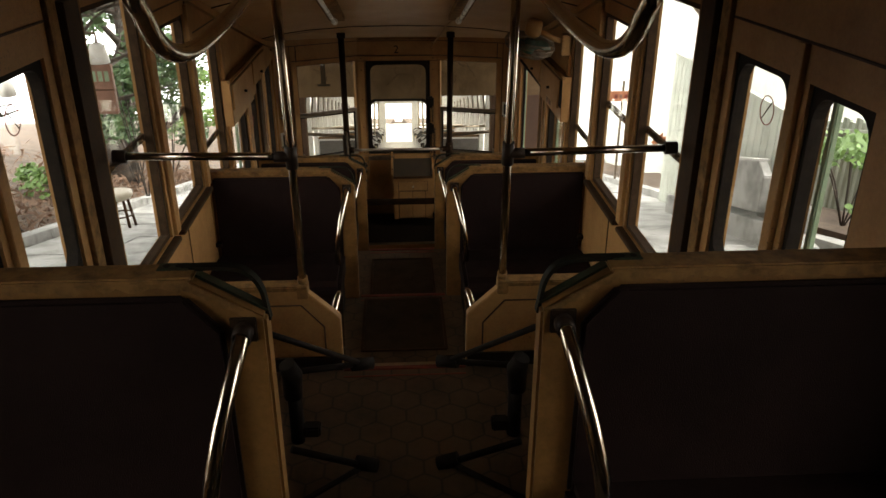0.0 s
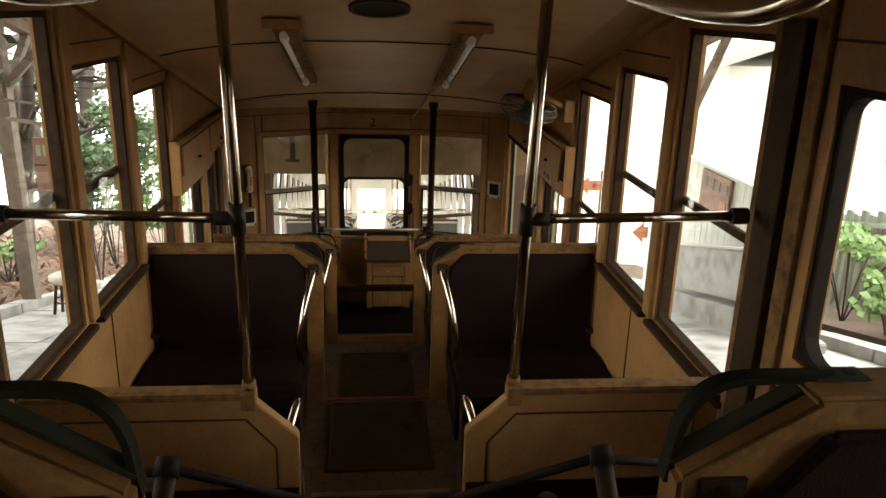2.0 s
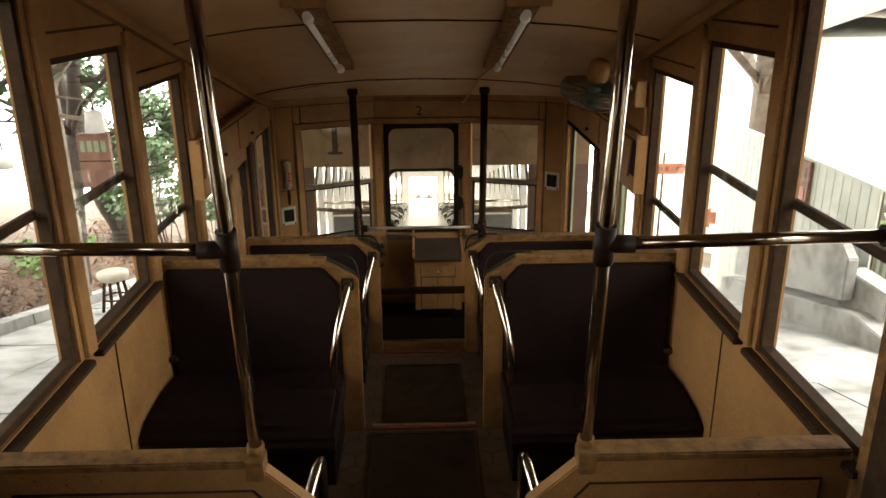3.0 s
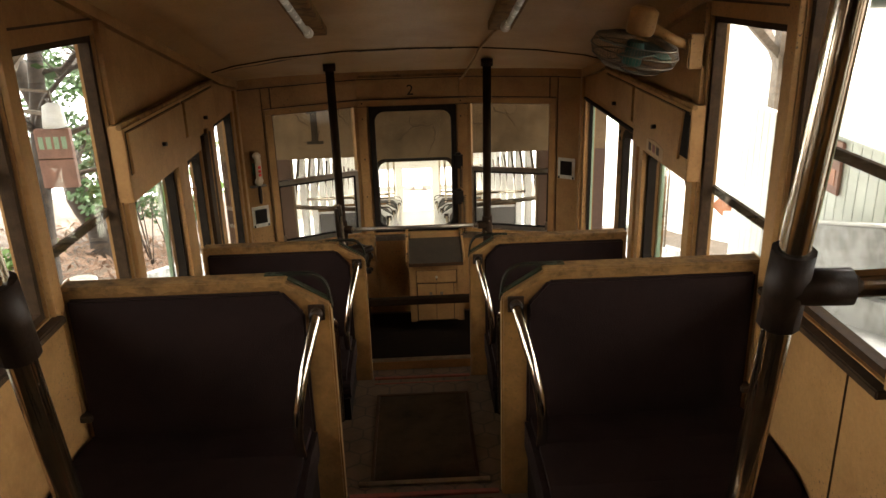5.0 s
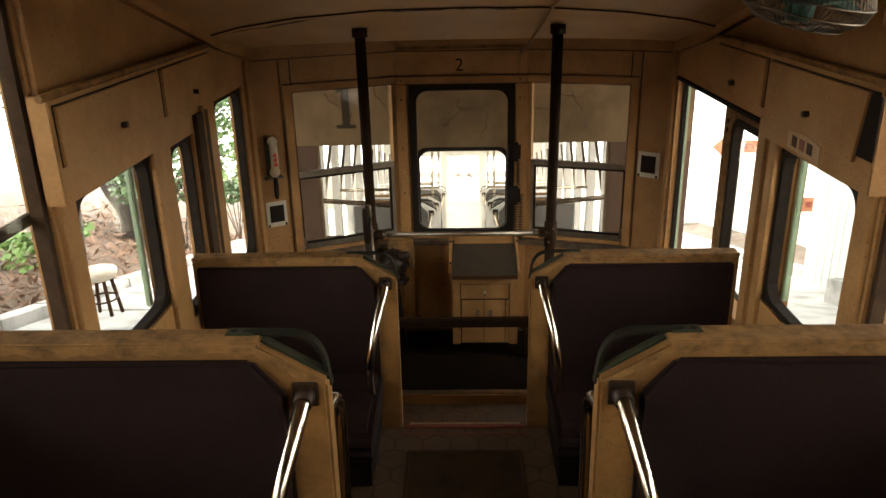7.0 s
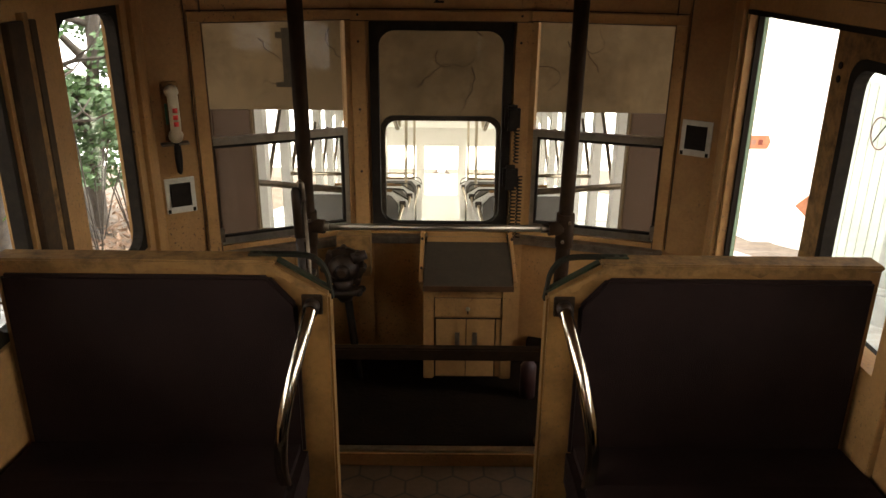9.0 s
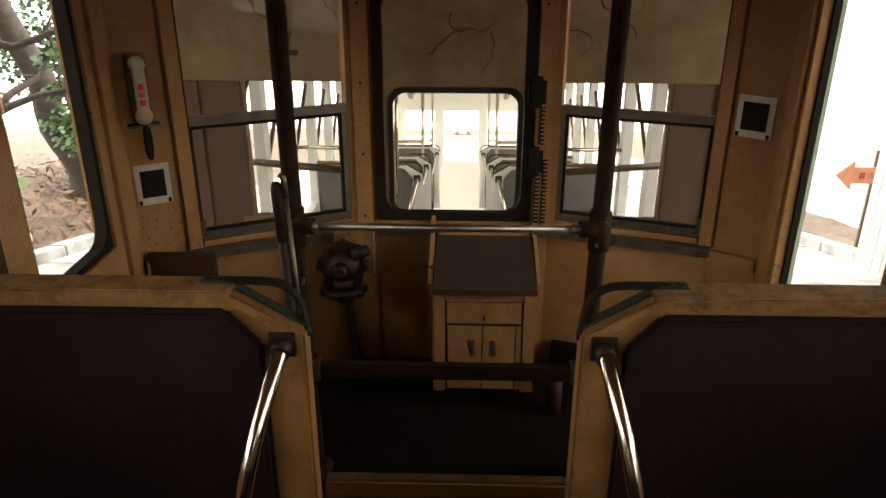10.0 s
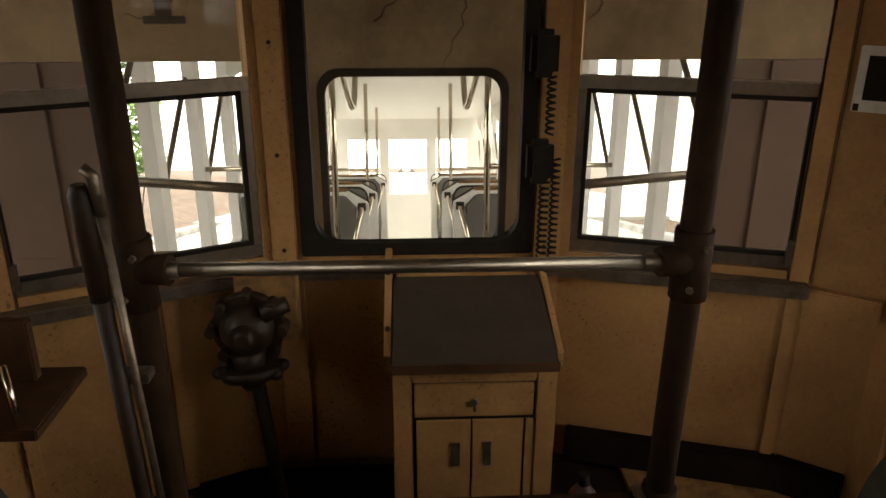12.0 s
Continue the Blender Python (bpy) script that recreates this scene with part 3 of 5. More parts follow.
    for dx in (-0.035, 0.035):
        part("bolt", tube(B(), [(s * x + dx * 0.3, 6.398, -0.565 + dx), (s * x + dx * 0.3, 6.405, -0.565 + dx)], 0.006, 6), STEEL, base, "bolt")


for s in (-1, 1):
    driver_post(s)
hr = thing("cross_rail", (0, 6.42, -0.54), "dull steel rail between the driver's posts", "rail")
part("rail", tube(B(), [(-0.41, 6.42, -0.556), (0.39, 6.42, -0.556)], 0.0115), ALU, hr)
for x in (-0.405, 0.375):
    part("ferrule", tube(B(), [(x - 0.02, 6.42, -0.556), (x + 0.02, 6.42, -0.556)], 0.015), STEEL, hr, "dull ferrule")
lb = thing("lower_bar", (0, 6.43, -1.03), "dark brown wooden bar across the aisle", "bar")
part("bar", box(B(), -0.43, 0.405, 6.41, 6.45, -1.078, -1.028), POST, lb, "", 0.006)
for x in (-0.43, 0.385):
    part("end_bracket", box(B(), x, x + 0.02, 6.402, 6.458, -1.085, -1.021), STEEL, lb, "dark metal end bracket", 0.003)

cab = thing("drawer_cabinet", (0.12, 6.92, -1.37), "small cream cabinet with a dark sloping top, drawer and two doors", "cabinet")
part("body", prism(B(), [(6.80, -1.37), (7.155, -1.37), (7.155, -0.83), (6.80, -0.935)], "x", -0.056, 0.300), CREAM, cab, "cream painted wood", 0.003)
for x0, x1 in ((-0.066, -0.022), (0.262, 0.308)):
    part("stile", box(B(), x0, x1, 6.786, 6.800, -1.37, -0.952), CREAM, cab, "cream painted stile", 0.003)
part("top_board", box(B(), -0.0215, 0.2615, 6.788, 6.7995, -0.990, -0.952), CREAM, cab, "cream painted rail", 0.002)
part("top", prism(B(), [(6.752, -0.940), (7.06, -0.860), (7.06, -0.842), (6.752, -0.922)], "x", -0.064, 0.302), SLATE, cab, "dark glossy slate-like top", 0.002)
part("top_edge", box(B(), -0.066, 0.304, 6.747, 6.7515, -0.944, -0.921), BROWN, cab, "dark front edge")
for x0, x1 in ((-0.084, -0.066), (0.306, 0.322)):
    part("side_bracket", prism(B(), [(6.80, -0.96), (7.155, -0.96), (7.155, -0.80), (6.80, -0.925)], "x", x0, x1), CREAM, cab, "cream bracket", 0.002)
for x, z in ((-0.075, -0.832), (0.314, -0.832), (-0.075, -0.90)):
    part("screw", tube(B(), [(x, 7.03 if z > -0.85 else 6.86, z + 0.012), (x, 7.025 if z > -0.85 else 6.855, z + 0.016)], 0.006, 8), BRONZE, cab, "small screw")
# Black backings draw the shadow lines round the drawer and the doors.
part("reveal", box(B(), -0.0205, 0.2605, 6.7965, 6.7995, -1.082, -0.9905), BLACK, cab, "black backing for the shadow gap round the drawer")
dr = part("drawer", box(B(), -0.017, 0.257, 6.788, 6.7962, -1.078, -0.994), CREAM, cab, "drawer front", 0.002)
part("keyhole", tube(B(), [(0.120, 6.789, -1.040), (0.120, 6.780, -1.040)], 0.009, 12), ALU, dr, "small round lock")
part("lock_slot", box(B(), 0.117, 0.123, 6.778, 6.7805, -1.060, -1.046), BRONZE, dr, "dark tongue of the lock")
part("reveal", box(B(), -0.0195, 0.2595, 6.7965, 6.7995, -1.366, -1.0865), BLACK, cab, "black backing for the shadow gap round the doors")
for k in (0, 1):
    door = part("door", box(B(), (-0.013, 0.1165)[k], (0.1135, 0.236)[k], 6.791, 6.7962, -1.360, -1.090), CREAM, cab, "small cabinet door", 0.002)
    xh = (0.078, 0.152)[k]
    part("handle", box(B(), xh - 0.010, xh + 0.010, 6.7885, 6.7912, -1.216, -1.150), STEEL, door, "flat grey metal pull", 0.001)
part("filler", box(B(), 0.240, 0.2595, 6.790, 6.7962, -1.360, -1.090), CREAM, cab, "narrow cream filler", 0.001)


# ---------------------------------------------------------------- floor fittings
def floor_strip(name, y, z, material, label, x0=-0.262, x1=0.262, depth=0.03, high=0.012):
    return tagged(link(name, box(B(), x0, x1, y - depth, y, z - 0.004, z + high - 0.004), material, 0.002), label, "trim", kind="structure")


for y, z in ((2.70, -0.40), (4.15, -0.81), (5.66, -1.18)):
    floor_strip("trim_red", y, z, RED, "worn red painted step edge", depth=0.022)
    floor_strip("trim_red", y - 0.06, z, RED, "worn red painted line on the floor", depth=0.012, high=0.006)
for y, z in ((3.05, -0.61), (4.48, -1.00), (5.92, -1.34)):
    floor_strip("trim_step", y, z, ALU, "dull metal step nosing")
floor_strip("trim_step", 6.41, -1.455, ALU, "dull metal edge of the driver's platform", -0.41, 0.41, 0.035, 0.012)
tagged(link("trim_riser", box(B(), -0.41, 0.41, 6.366, 6.378, -1.51, -1.457), CREAM), "cream painted riser board", "trim", kind="structure")
for y0, y1, z in ((3.50, 4.08, -0.81), (4.62, 5.45, -1.18), (1.58, 2.2, -0.40)):
    if z != -0.40:
        m = thing("floor_mat", (0, y0, z), "worn brown rubber mat in the aisle", "mat", "aisle mats")
        part("sheet", box(B(), -0.225, 0.225, y0, y1, z, z + 0.006), MATTING, m, "", 0.002)
        part("border", ring(B(), rounded(-0.24, 0.24, y0 - 0.015, y1 + 0.015, 0.01, 3), rounded(-0.224, 0.224, y0 + 0.001, y1 - 0.001, 0.008, 3), "z", z, z + 0.009), BROWN, m, "dark worn border")
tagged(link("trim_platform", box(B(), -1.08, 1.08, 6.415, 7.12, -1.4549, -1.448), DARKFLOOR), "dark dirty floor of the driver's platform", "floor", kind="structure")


# The right of the platform floor is a lighter panel.
tagged(link("trim_floor_panel", box(B(), 0.56, 1.06, 6.78, 7.10, -1.4478, -1.438), CREAM_WORN, 0.003), "lighter brown panel on the driver's platform floor", "floor", kind="structure")


# ---------------------------------------------------------------- folding stands in the vestibule
def stand(s):
    base = thing("folded_seat_stand", (s * 0.40, 2.05, -0.40), "folded black jump seat frame with rubber tipped arms", "stand", "folded stands")
    def P(x, y, z):
        return (s * x, y, z)
    part("post", tube(B(), [P(0.485, 1.52, -0.40), P(0.470, 1.72, -0.02), P(0.456, 1.95, 0.235)], 0.021), BRONZE, base, "rusty brown steel post")
    part("cap", tube(B(), [P(0.457, 1.94, 0.222), P(0.455, 1.968, 0.252)], [0.027, 0.024]), BLACK, base, "black rubber cap")
    part("side_arm", tube(B(), [P(0.456, 1.95, 0.232), P(0.72, 2.12, 0.10)], 0.010, 8), BLACK, base, "black arm")
    part("elbow", tube(B(), [P(0.41, 2.22, -0.20), P(0.405, 2.21, -0.10), P(0.42, 2.20, -0.05)], [0.034, 0.038, 0.03]), BLACK, base, "black rubber elbow")
    part("leg", tube(B(), [P(0.405, 2.22, -0.40), P(0.405, 2.22, -0.18)], 0.026), BLACK, base, "black post")
    arm = part("upper_arm", tube(B(), [P(0.40, 2.21, -0.09), P(0.165, 2.36, -0.16)], 0.012, 8), BLACK, base, "black arm")
    part("rubber_tip", tube(B(), [P(0.20, 2.34, -0.15), P(0.125, 2.37, -0.165)], [0.026, 0.024]), BLACK, arm, "black rubber tip")
    part("brace", tube(B(), [P(0.455, 1.955, 0.235), P(0.17, 2.35, -0.15)], 0.011, 8), BLACK, base, "black brace")
    low = part("lower_arm", tube(B(), [P(0.38, 1.92, -0.20), P(0.145, 1.98, -0.33)], 0.012, 8), BLACK, base, "black arm")
    part("rubber_tip", tube(B(), [P(0.175, 1.975, -0.31), P(0.105, 1.985, -0.335)], [0.026, 0.024]), BLACK, low, "black rubber tip")
    part("lower_brace", tube(B(), [P(0.38, 1.80, -0.34), P(0.155, 1.97, -0.325)], 0.010, 8), BLACK, base, "black brace")
    part("hinge", box(B(), min(s * 0.30, s * 0.36), max(s * 0.30, s * 0.36), 2.05, 2.10, -0.26, -0.22), BLACK, base, "black hinge block", 0.006)


for s in (-1, 1):
    stand(s)


# ---------------------------------------------------------------- side wall trim: pillars, headers, lockers
def wall_trim(s):
    def bx(name, y0, y1, z0, z1, d, material, label):
        a, b = s * HALF, s * (HALF - d)
        return tagged(link(name, box(B(), min(a, b), max(a, b), y0, y1, z0, z1), material, 0.002), label, "trim", kind="structure")
    # pillars between windows
    for y0, y1, z0, z1 in ((3.345, 3.415, -0.03, 1.14), (4.035, 4.10, -0.03, 0.96), (4.735, 4.80, -0.38, 0.82), (2.60, 2.665, -0.40, 1.22), (2.40, 2.47, -0.38, 1.2), (1.89, 1.94, -0.38, 1.1), (5.40, 5.46, -0.62, 0.12), (5.955, 5.985, -1.0, 0.18) if s < 0 else (5.50, 5.57, -1.0, 0.18), (6.68, 6.74, -1.4, 0.28) if s < 0 else (6.76, 6.82, -1.4, 0.28)):
        bx("trim_pillar", y0, y1, z0, z1, 0.018, CREAM_WORN if y0 in (2.60, 2.40, 5.955) else CREAM, "painted pillar with chipped edges")
    for y0, y1 in ((2.475, 2.595), (5.875, 5.955), (5.985, 6.02)) if s < 0 else ((2.475, 2.595),):
        top = 1.15 if y0 < 3 else 0.16
        bx("trim_door_slot", y0, y1, -0.38 if y0 < 3 else -1.3, top, 0.040 if y0 < 3 else 0.02, FRAME, "dark brown door pocket post")
    bx("trim_board", 4.10, 4.195, -0.45, 0.035, 0.004, CREAM, "cream board at the end of the seat back")
    # dark beading where header boards overlap
    for y0, y1, z in ((2.66, 3.36, 1.17), (3.36, 4.06, 0.985), (4.08, 4.78, 0.795), (1.5, 2.45, 1.10)):
        bx("trim_bead", y0, y1, z, z + 0.008, 0.006, BROWN, "dark seam of the header board")
    for y in (3.36, 4.07):
        zt = ceil_z(y)
        bx("trim_bead", y - 0.004, y + 0.004, zt - 0.19 if y > 4 else zt - 0.14, zt - 0.03, 0.006, BROWN, "dark seam of the wall board")
    for y, z0, z1 in ((3.58, -0.80, -0.06), (5.10, -1.15, -0.42)):
        bx("trim_bead", y - 0.003, y + 0.003, z0, z1, 0.005, BROWN, "dark seam of the wall board")
    # cornice along the ceiling
    bm = B()
    pts = [(y, ceil_z(y)) for y in (-2.5, 6.3)] + [(6.72, 0.325)]
    prism(bm, [(pts[0][0], pts[0][1] - 0.035), (pts[1][0], pts[1][1] - 0.035), (pts[2][0], pts[2][1] - 0.035), (pts[2][0], pts[2][1] + 0.02), (pts[1][0], pts[1][1] + 0.01), (pts[0][0], pts[0][1] + 0.01)], "x", s * HALF, s * (HALF - 0.03))
    tagged(link("trim_cornice", bm, CREAM), "cream cornice strip along the ceiling", "trim", kind="structure")
    # lockers over the last windows
    base = thing("wall_locker", (s * 1.06, 5.5, 0.14), "cream painted overhead wall locker with two flaps" + (", one flap warped open" if s > 0 else ""), "locker", "wall lockers")
    x0, x1 = s * HALF, s * 1.045
    part("case", prism(B(), [(4.70, 0.135), (5.45, 0.135), (5.45, 0.205), (6.45, 0.24), (6.45, 0.30), (6.00, 0.425), (4.70, 0.425)], "x", x0, x1), CREAM, base, "cream painted case", 0.003)
    for k, (y0, y1, z0, z1) in enumerate(((4.72, 5.42, 0.240, 0.396), (5.455, 5.985, 0.235, 0.396))):
        lean = 0.035 if (s > 0 and k == 0) else 0.0
        part("reveal", box(B(), min(x1, x1 - s * 0.002), max(x1, x1 - s * 0.002), y0 - 0.004, y1 + 0.004, z0 - 0.003, z1 + 0.004), BLACK, base, "dark gap round the flap")
        f = part("flap", prism(B(), [(y0 + lean * 2, z0 - lean), (y1, z0), (y1, z1), (y0 + lean, z1)], "x", x1, x1 - s * 0.012), CREAM, base, "cream flap", 0.002)
        ym = (y0 + y1) / 2 + (0.01 if k == 0 else 0.03)
        part("knob", tube(B(), [(x1 - s * 0.010, ym, z0 + 0.04), (x1 - s * 0.030, ym, z0 + 0.04)], 0.009, 10), BRONZE, f, "small dark knob")
    if s > 0:
        part("gap", box(B(), min(x1, x1 - s * 0.004), max(x1, x1 - s * 0.004), 4.702, 4.80, 0.225, 0.39), BLACK, base, "dark gap behind the flap")
    rail = B()
    tube(rail, [(x1 - s * 0.002, 4.66, 0.425), (x1 - s * 0.002, 6.00, 0.425)], 0.011, 6)
    part("top_lip", rail, CREAM_WORN, base, "worn lip")
    # door window stickers
    for y, z, dx in ((2.13, 0.86, 0.0), (5.99, -0.12, 0.089) if s > 0 else (5.73, -0.10, 0.0)):
        st = thing("round_sticker", (s * (HALF + dx + 0.026), y, z), "round red and white no smoking sticker on the glass", "sticker", "window stickers")
        r = 0.046
        c1 = [(y + r * math.cos(a), z + r * math.sin(a)) for a in np.linspace(0, 2 * math.pi, 24, endpoint=False)]
        c2 = [(y + 0.93 * r * math.cos(a), z + 0.93 * r * math.sin(a)) for a in np.linspace(0, 2 * math.pi, 24, endpoint=False)]
        part("ring", ring(B(), c1, c2, "x", s * (HALF + dx + 0.027), s * (HALF + dx + 0.029)), RED, st, "red ring")
        cross = B()
        for a in (130,):
            ca, sa = math.cos(radians(a)) * r * 0.85, math.sin(radians(a)) * r * 0.85
            tube(cross, [(s * (HALF + dx + 0.028), y - ca, z - sa), (s * (HALF + dx + 0.028), y + ca, z + sa)], 0.002, 5)
        part("bar", cross, FRAME, st, "dark crossed bars")
    # handle slot of the sliding door
    hd = thing("door_pull", (s * (HALF - 0.014), 2.36, 0.10), "dark recessed pull of the sliding door", "door pull", "door pulls")
    part("plate", box(B(), min(s * (HALF - 0.006), s * HALF), max(s * (HALF - 0.006), s * HALF), 2.375, 2.395, 0.02, 0.16), BLACK, hd)


for s in (-1, 1):
    wall_trim(s)


dj = thing("driver_door_frame", (1.09, 6.34, -1.40), "open doorway of the driver's door with dark worn edges", "door frame")
for y0, y1 in ((5.572, 5.585), (6.728, 6.746)):
    part("jamb", box(B(), 1.130, 1.149, y0, y1, -1.40, 0.155), BLACK, dj, "painted jamb")
part("outer_edge", box(B(), 1.150, 1.162, 6.726, 6.742, -1.40, 0.145), LEAFGREEN, dj, "green painted outer edge")
part("head", box(B(), 1.085, 1.165, 5.586, 6.727, 0.15, 0.165), BLACK, dj, "dark head")
part("track", box(B(), 1.170, 1.250, 5.30, 6.80, 0.165, 0.19), BLACK, dj, "dark sliding track")

leaf = thing("sliding_door", (1.21, 5.86, -1.40), "driver's sliding door slid back along the outside of the wall", "door")
hole = rounded(5.56, 6.155, -0.72, 0.065, 0.07, 5)
part("leaf", ring(B(), rounded(5.45, 6.275, -1.40, 0.160, 0.006, 5), hole, "x", 1.195, 1.225), CREAM_WORN, leaf, "worn brown-cream door panel")
part("seal", ring(B(), rounded(5.556, 6.159, -0.724, 0.069, 0.072, 5), rounded(5.585, 6.130, -0.695, 0.040, 0.066, 5), "x", 1.190, 1.230), BLACK, leaf, "black rubber seal")
pane = part("pane", prism(B(), rounded(5.58, 6.135, -0.70, 0.045, 0.066, 5), "x", 1.209, 1.213), GLASS, leaf, "clear glass")
pane.visible_shadow = False
for z in (0.035, -0.005):
    part("bolt_hole", tube(B(), [(1.1945, 6.225, z), (1.191, 6.225, z)], 0.011, 10), BLACK, leaf, "dark bolt hole")


# ---------------------------------------------------------------- ceiling fittings
def tube_lamp(s):
    x = s * 0.425
    y0, y1 = 4.17, 5.30
    base = thing("tube_lamp", (x, 4.7, ceil_z(4.7) + 0.08), "unlit fluorescent tube in a dirty cream batten", "lamp", "tube lamps")
    def P(y, d, dx=0.0):
        return (x + dx, y, ceil_z(y) + 0.085 - d)
    bat = B()
    prism(bat, [(y0, ceil_z(y0) + 0.095), (y0, ceil_z(y0) + 0.055), (y1 + 0.25, ceil_z(y1 + 0.25) + 0.055), (y1 + 0.25, ceil_z(y1 + 0.25) + 0.095)], "x", x - 0.055, x + 0.055)
    part("batten", bat, CREAM_WORN, base, "dirty cream batten", 0.003)
    part("tube", tube(B(), [P(y0 + 0.02, 0.072), P(y1 - 0.02, 0.072)], 0.0135), TUBE, base, "white glass tube")
    for y in (y0, y1):
        part("socket", tube(B(), [P(y - 0.02, 0.060), P(y + 0.03, 0.064)], [0.018, 0.022], 12), WHITE, base, "lamp socket")
    part("end_plate", box(B(), x - 0.085, x + 0.085, y0 - 0.10, y0 - 0.02, ceil_z(y0) + 0.060, ceil_z(y0) + 0.100), CREAM, base, "end plate", 0.003)


for s in (-1, 1):
    tube_lamp(s)

vent = thing("ceiling_vent", (0, 3.924, 1.11), "round dark ceiling vent with a rim", "vent")
nv = 32
def vent_ring(r):
    return [(r * math.cos(a), 3.924 + r * math.sin(a)) for a in np.linspace(0, 2 * math.pi, nv, endpoint=False)]
vb = ring(B(), vent_ring(0.13), vent_ring(0.108), "z", 0, 0.03)
vd = prism(B(), vent_ring(0.112), "z", 0.008, 0.02)
for bm in (vb, vd):
    for v in bm.verts:
        v.co.z += ceil_z(v.co.y) + 0.085
part("rim", vb, FRAME, vent, "dark rim")
part("grille", vd, BLACK, vent, "dark grille")

# ceiling seams and the wire to the microphone
for y in (2.95, 4.55, 6.15):
    bm = B()
    tube(bm, [(x, y, ceil_z(y) + h * 0.99 - 0.002) for x, h in ARC[1:-1]], 0.0045, 6)
    tagged(link("trim_ceiling_seam", bm, BROWN), "dark seam across the ceiling", "trim", kind="structure")
wire = thing("ceiling_cable", (0.36, 7.1, 0.2), "thin cream cable down the end wall", "cable")
part("cord", tube(B(), smooth_path([(0.42, 5.6, ceil_z(5.6) + 0.075), (0.38, 6.1, ceil_z(6.1) + 0.08), (0.37, 6.35, ceil_z(6.35) + 0.07), (0.33, 6.9, 0.29), (0.325, 7.14, 0.24), (0.325, 7.155, 0.05), (0.325, 7.155, -0.25)]), 0.007, 8), CREAM, wire)


# ---------------------------------------------------------------- wall fan
def fan():
    c = Vector((0.825, 4.72, 0.635))
    base = thing("wall_fan", (1.06, 4.775, 0.61), "old green bladed wall fan with a wire cage", "fan")
    tilt = Matrix.Translation(c) @ Euler((radians(10), radians(9), radians(10))).to_matrix().to_4x4()

    def W(p):
        return tilt @ Vector(p)
    R = 0.160
    cage = B()
    for k in range(84):
        a = 2 * math.pi * k / 84
        pts = [W((r * math.cos(a), r * math.sin(a), z)) for r, z in ((0.035, -0.072), (0.105, -0.064), (0.148, -0.032), (R, 0.0), (0.148, 0.030), (0.09, 0.050), (0.035, 0.055))]
        tube(cage, pts, 0.0010, 4, False)
    for r, z in ((R, 0.0), (0.105, -0.064), (0.035, -0.072), (0.148, 0.030), (0.07, -0.069), (0.148, -0.032)):
        tube(cage, [W((r * math.cos(a), r * math.sin(a), z)) for a in np.linspace(0, 2 * math.pi, 33)], 0.0024, 6, False)
    tagged(part("cage", cage, STEEL, base, "dull wire cage"), kind="stuff")
    for k in range(3):
        bl = B()
        outline = [(0.025, -0.02), (0.07, -0.072), (0.125, -0.066), (0.142, 0.0), (0.12, 0.052), (0.07, 0.048), (0.025, 0.02)]
        a = radians(120 * k + 15)
        lo = [bl.verts.new(W((x * math.cos(a) - y * math.sin(a), x * math.sin(a) + y * math.cos(a), y * 0.25))) for x, y in outline]
        hi = [bl.verts.new(W((x * math.cos(a) - y * math.sin(a), x * math.sin(a) + y * math.cos(a), y * 0.25 + 0.005))) for x, y in outline]
        bl.faces.new(lo)
        bl.faces.new(hi[::-1])
        for i in range(7):
            bl.faces.new((lo[i], hi[i], hi[(i + 1) % 7], lo[(i + 1) % 7]))
        part("blade", bl, FANGREEN, base, "dark green blade")
    part("hub", tube(B(), [W((0, 0, -0.06)), W((0, 0, -0.05)), W((0, 0, 0.03))], [0.025, 0.036, 0.032]), FANGREEN, base, "green hub")
    part("motor", tube(B(), [W((0, 0, 0.045)), W((0, 0, 0.07)), W((0, 0, 0.14)), W((0, 0, 0.155))], [0.04, 0.052, 0.050, 0.03]), CREAM, base, "cream motor housing")
    part("neck", tube(B(), [W((0, 0, 0.10)), (0.98, 4.76, 0.66), (1.08, 4.78, 0.62)], 0.018), CREAM, base, "cream neck")
    part("wall_block", box(B(), 1.03, 1.10, 4.735, 4.82, 0.555, 0.68), CREAM, base, "cream mounting block", 0.006)


fan()


# ---------------------------------------------------------------- downhill end: windows, phone, speakers, controller
def facet_xy(k, u, d=0.0):
    a, b = Vector(FACETS[k]), Vector(FACETS[k + 1])
    way = b - a
    q = a + way * u + Vector((-way.y, way.x)).normalized() * d
    return q.x, q.y


end_win = thing("window_end", (0, 7.17, -0.8), "tall rounded end window in a thick black seal", "window")
end_win["kind"] = "structure"
part("window_frame", ring(B(), rounded(-0.30, 0.30, -0.822, 0.082, 0.01, 6), rounded(-0.262, 0.262, -0.79, 0.045, 0.07, 6), "y", 7.155, 7.195), BLACK, end_win, "black rubber seal")
pane = part("pane", prism(B(), rounded(-0.264, 0.264, -0.792, 0.047, 0.07, 6), "y", 7.180, 7.185), DUSTY, end_win, "dusty glass")
pane.visible_shadow = False
for x0, x1 in ((-0.375, -0.312), (0.306, 0.352)):
    tagged(link("trim_mullion", box(B(), x0, x1, 7.147, 7.167, -0.85, 0.10), CREAM, 0.003), "cream painted window post with screws", "trim", kind="structure")
tagged(link("trim_lintel", box(B(), -0.36, 0.36, 7.145, 7.166, 0.085, 0.125), CREAM, 0.003), "cream painted lintel board", "trim", kind="structure")
tagged(link("trim_lintel", box(B(), -0.36, 0.36, 7.150, 7.166, 0.275, 0.29), CREAM_WORN, 0.003), "worn board edge under the ceiling", "trim", kind="structure")
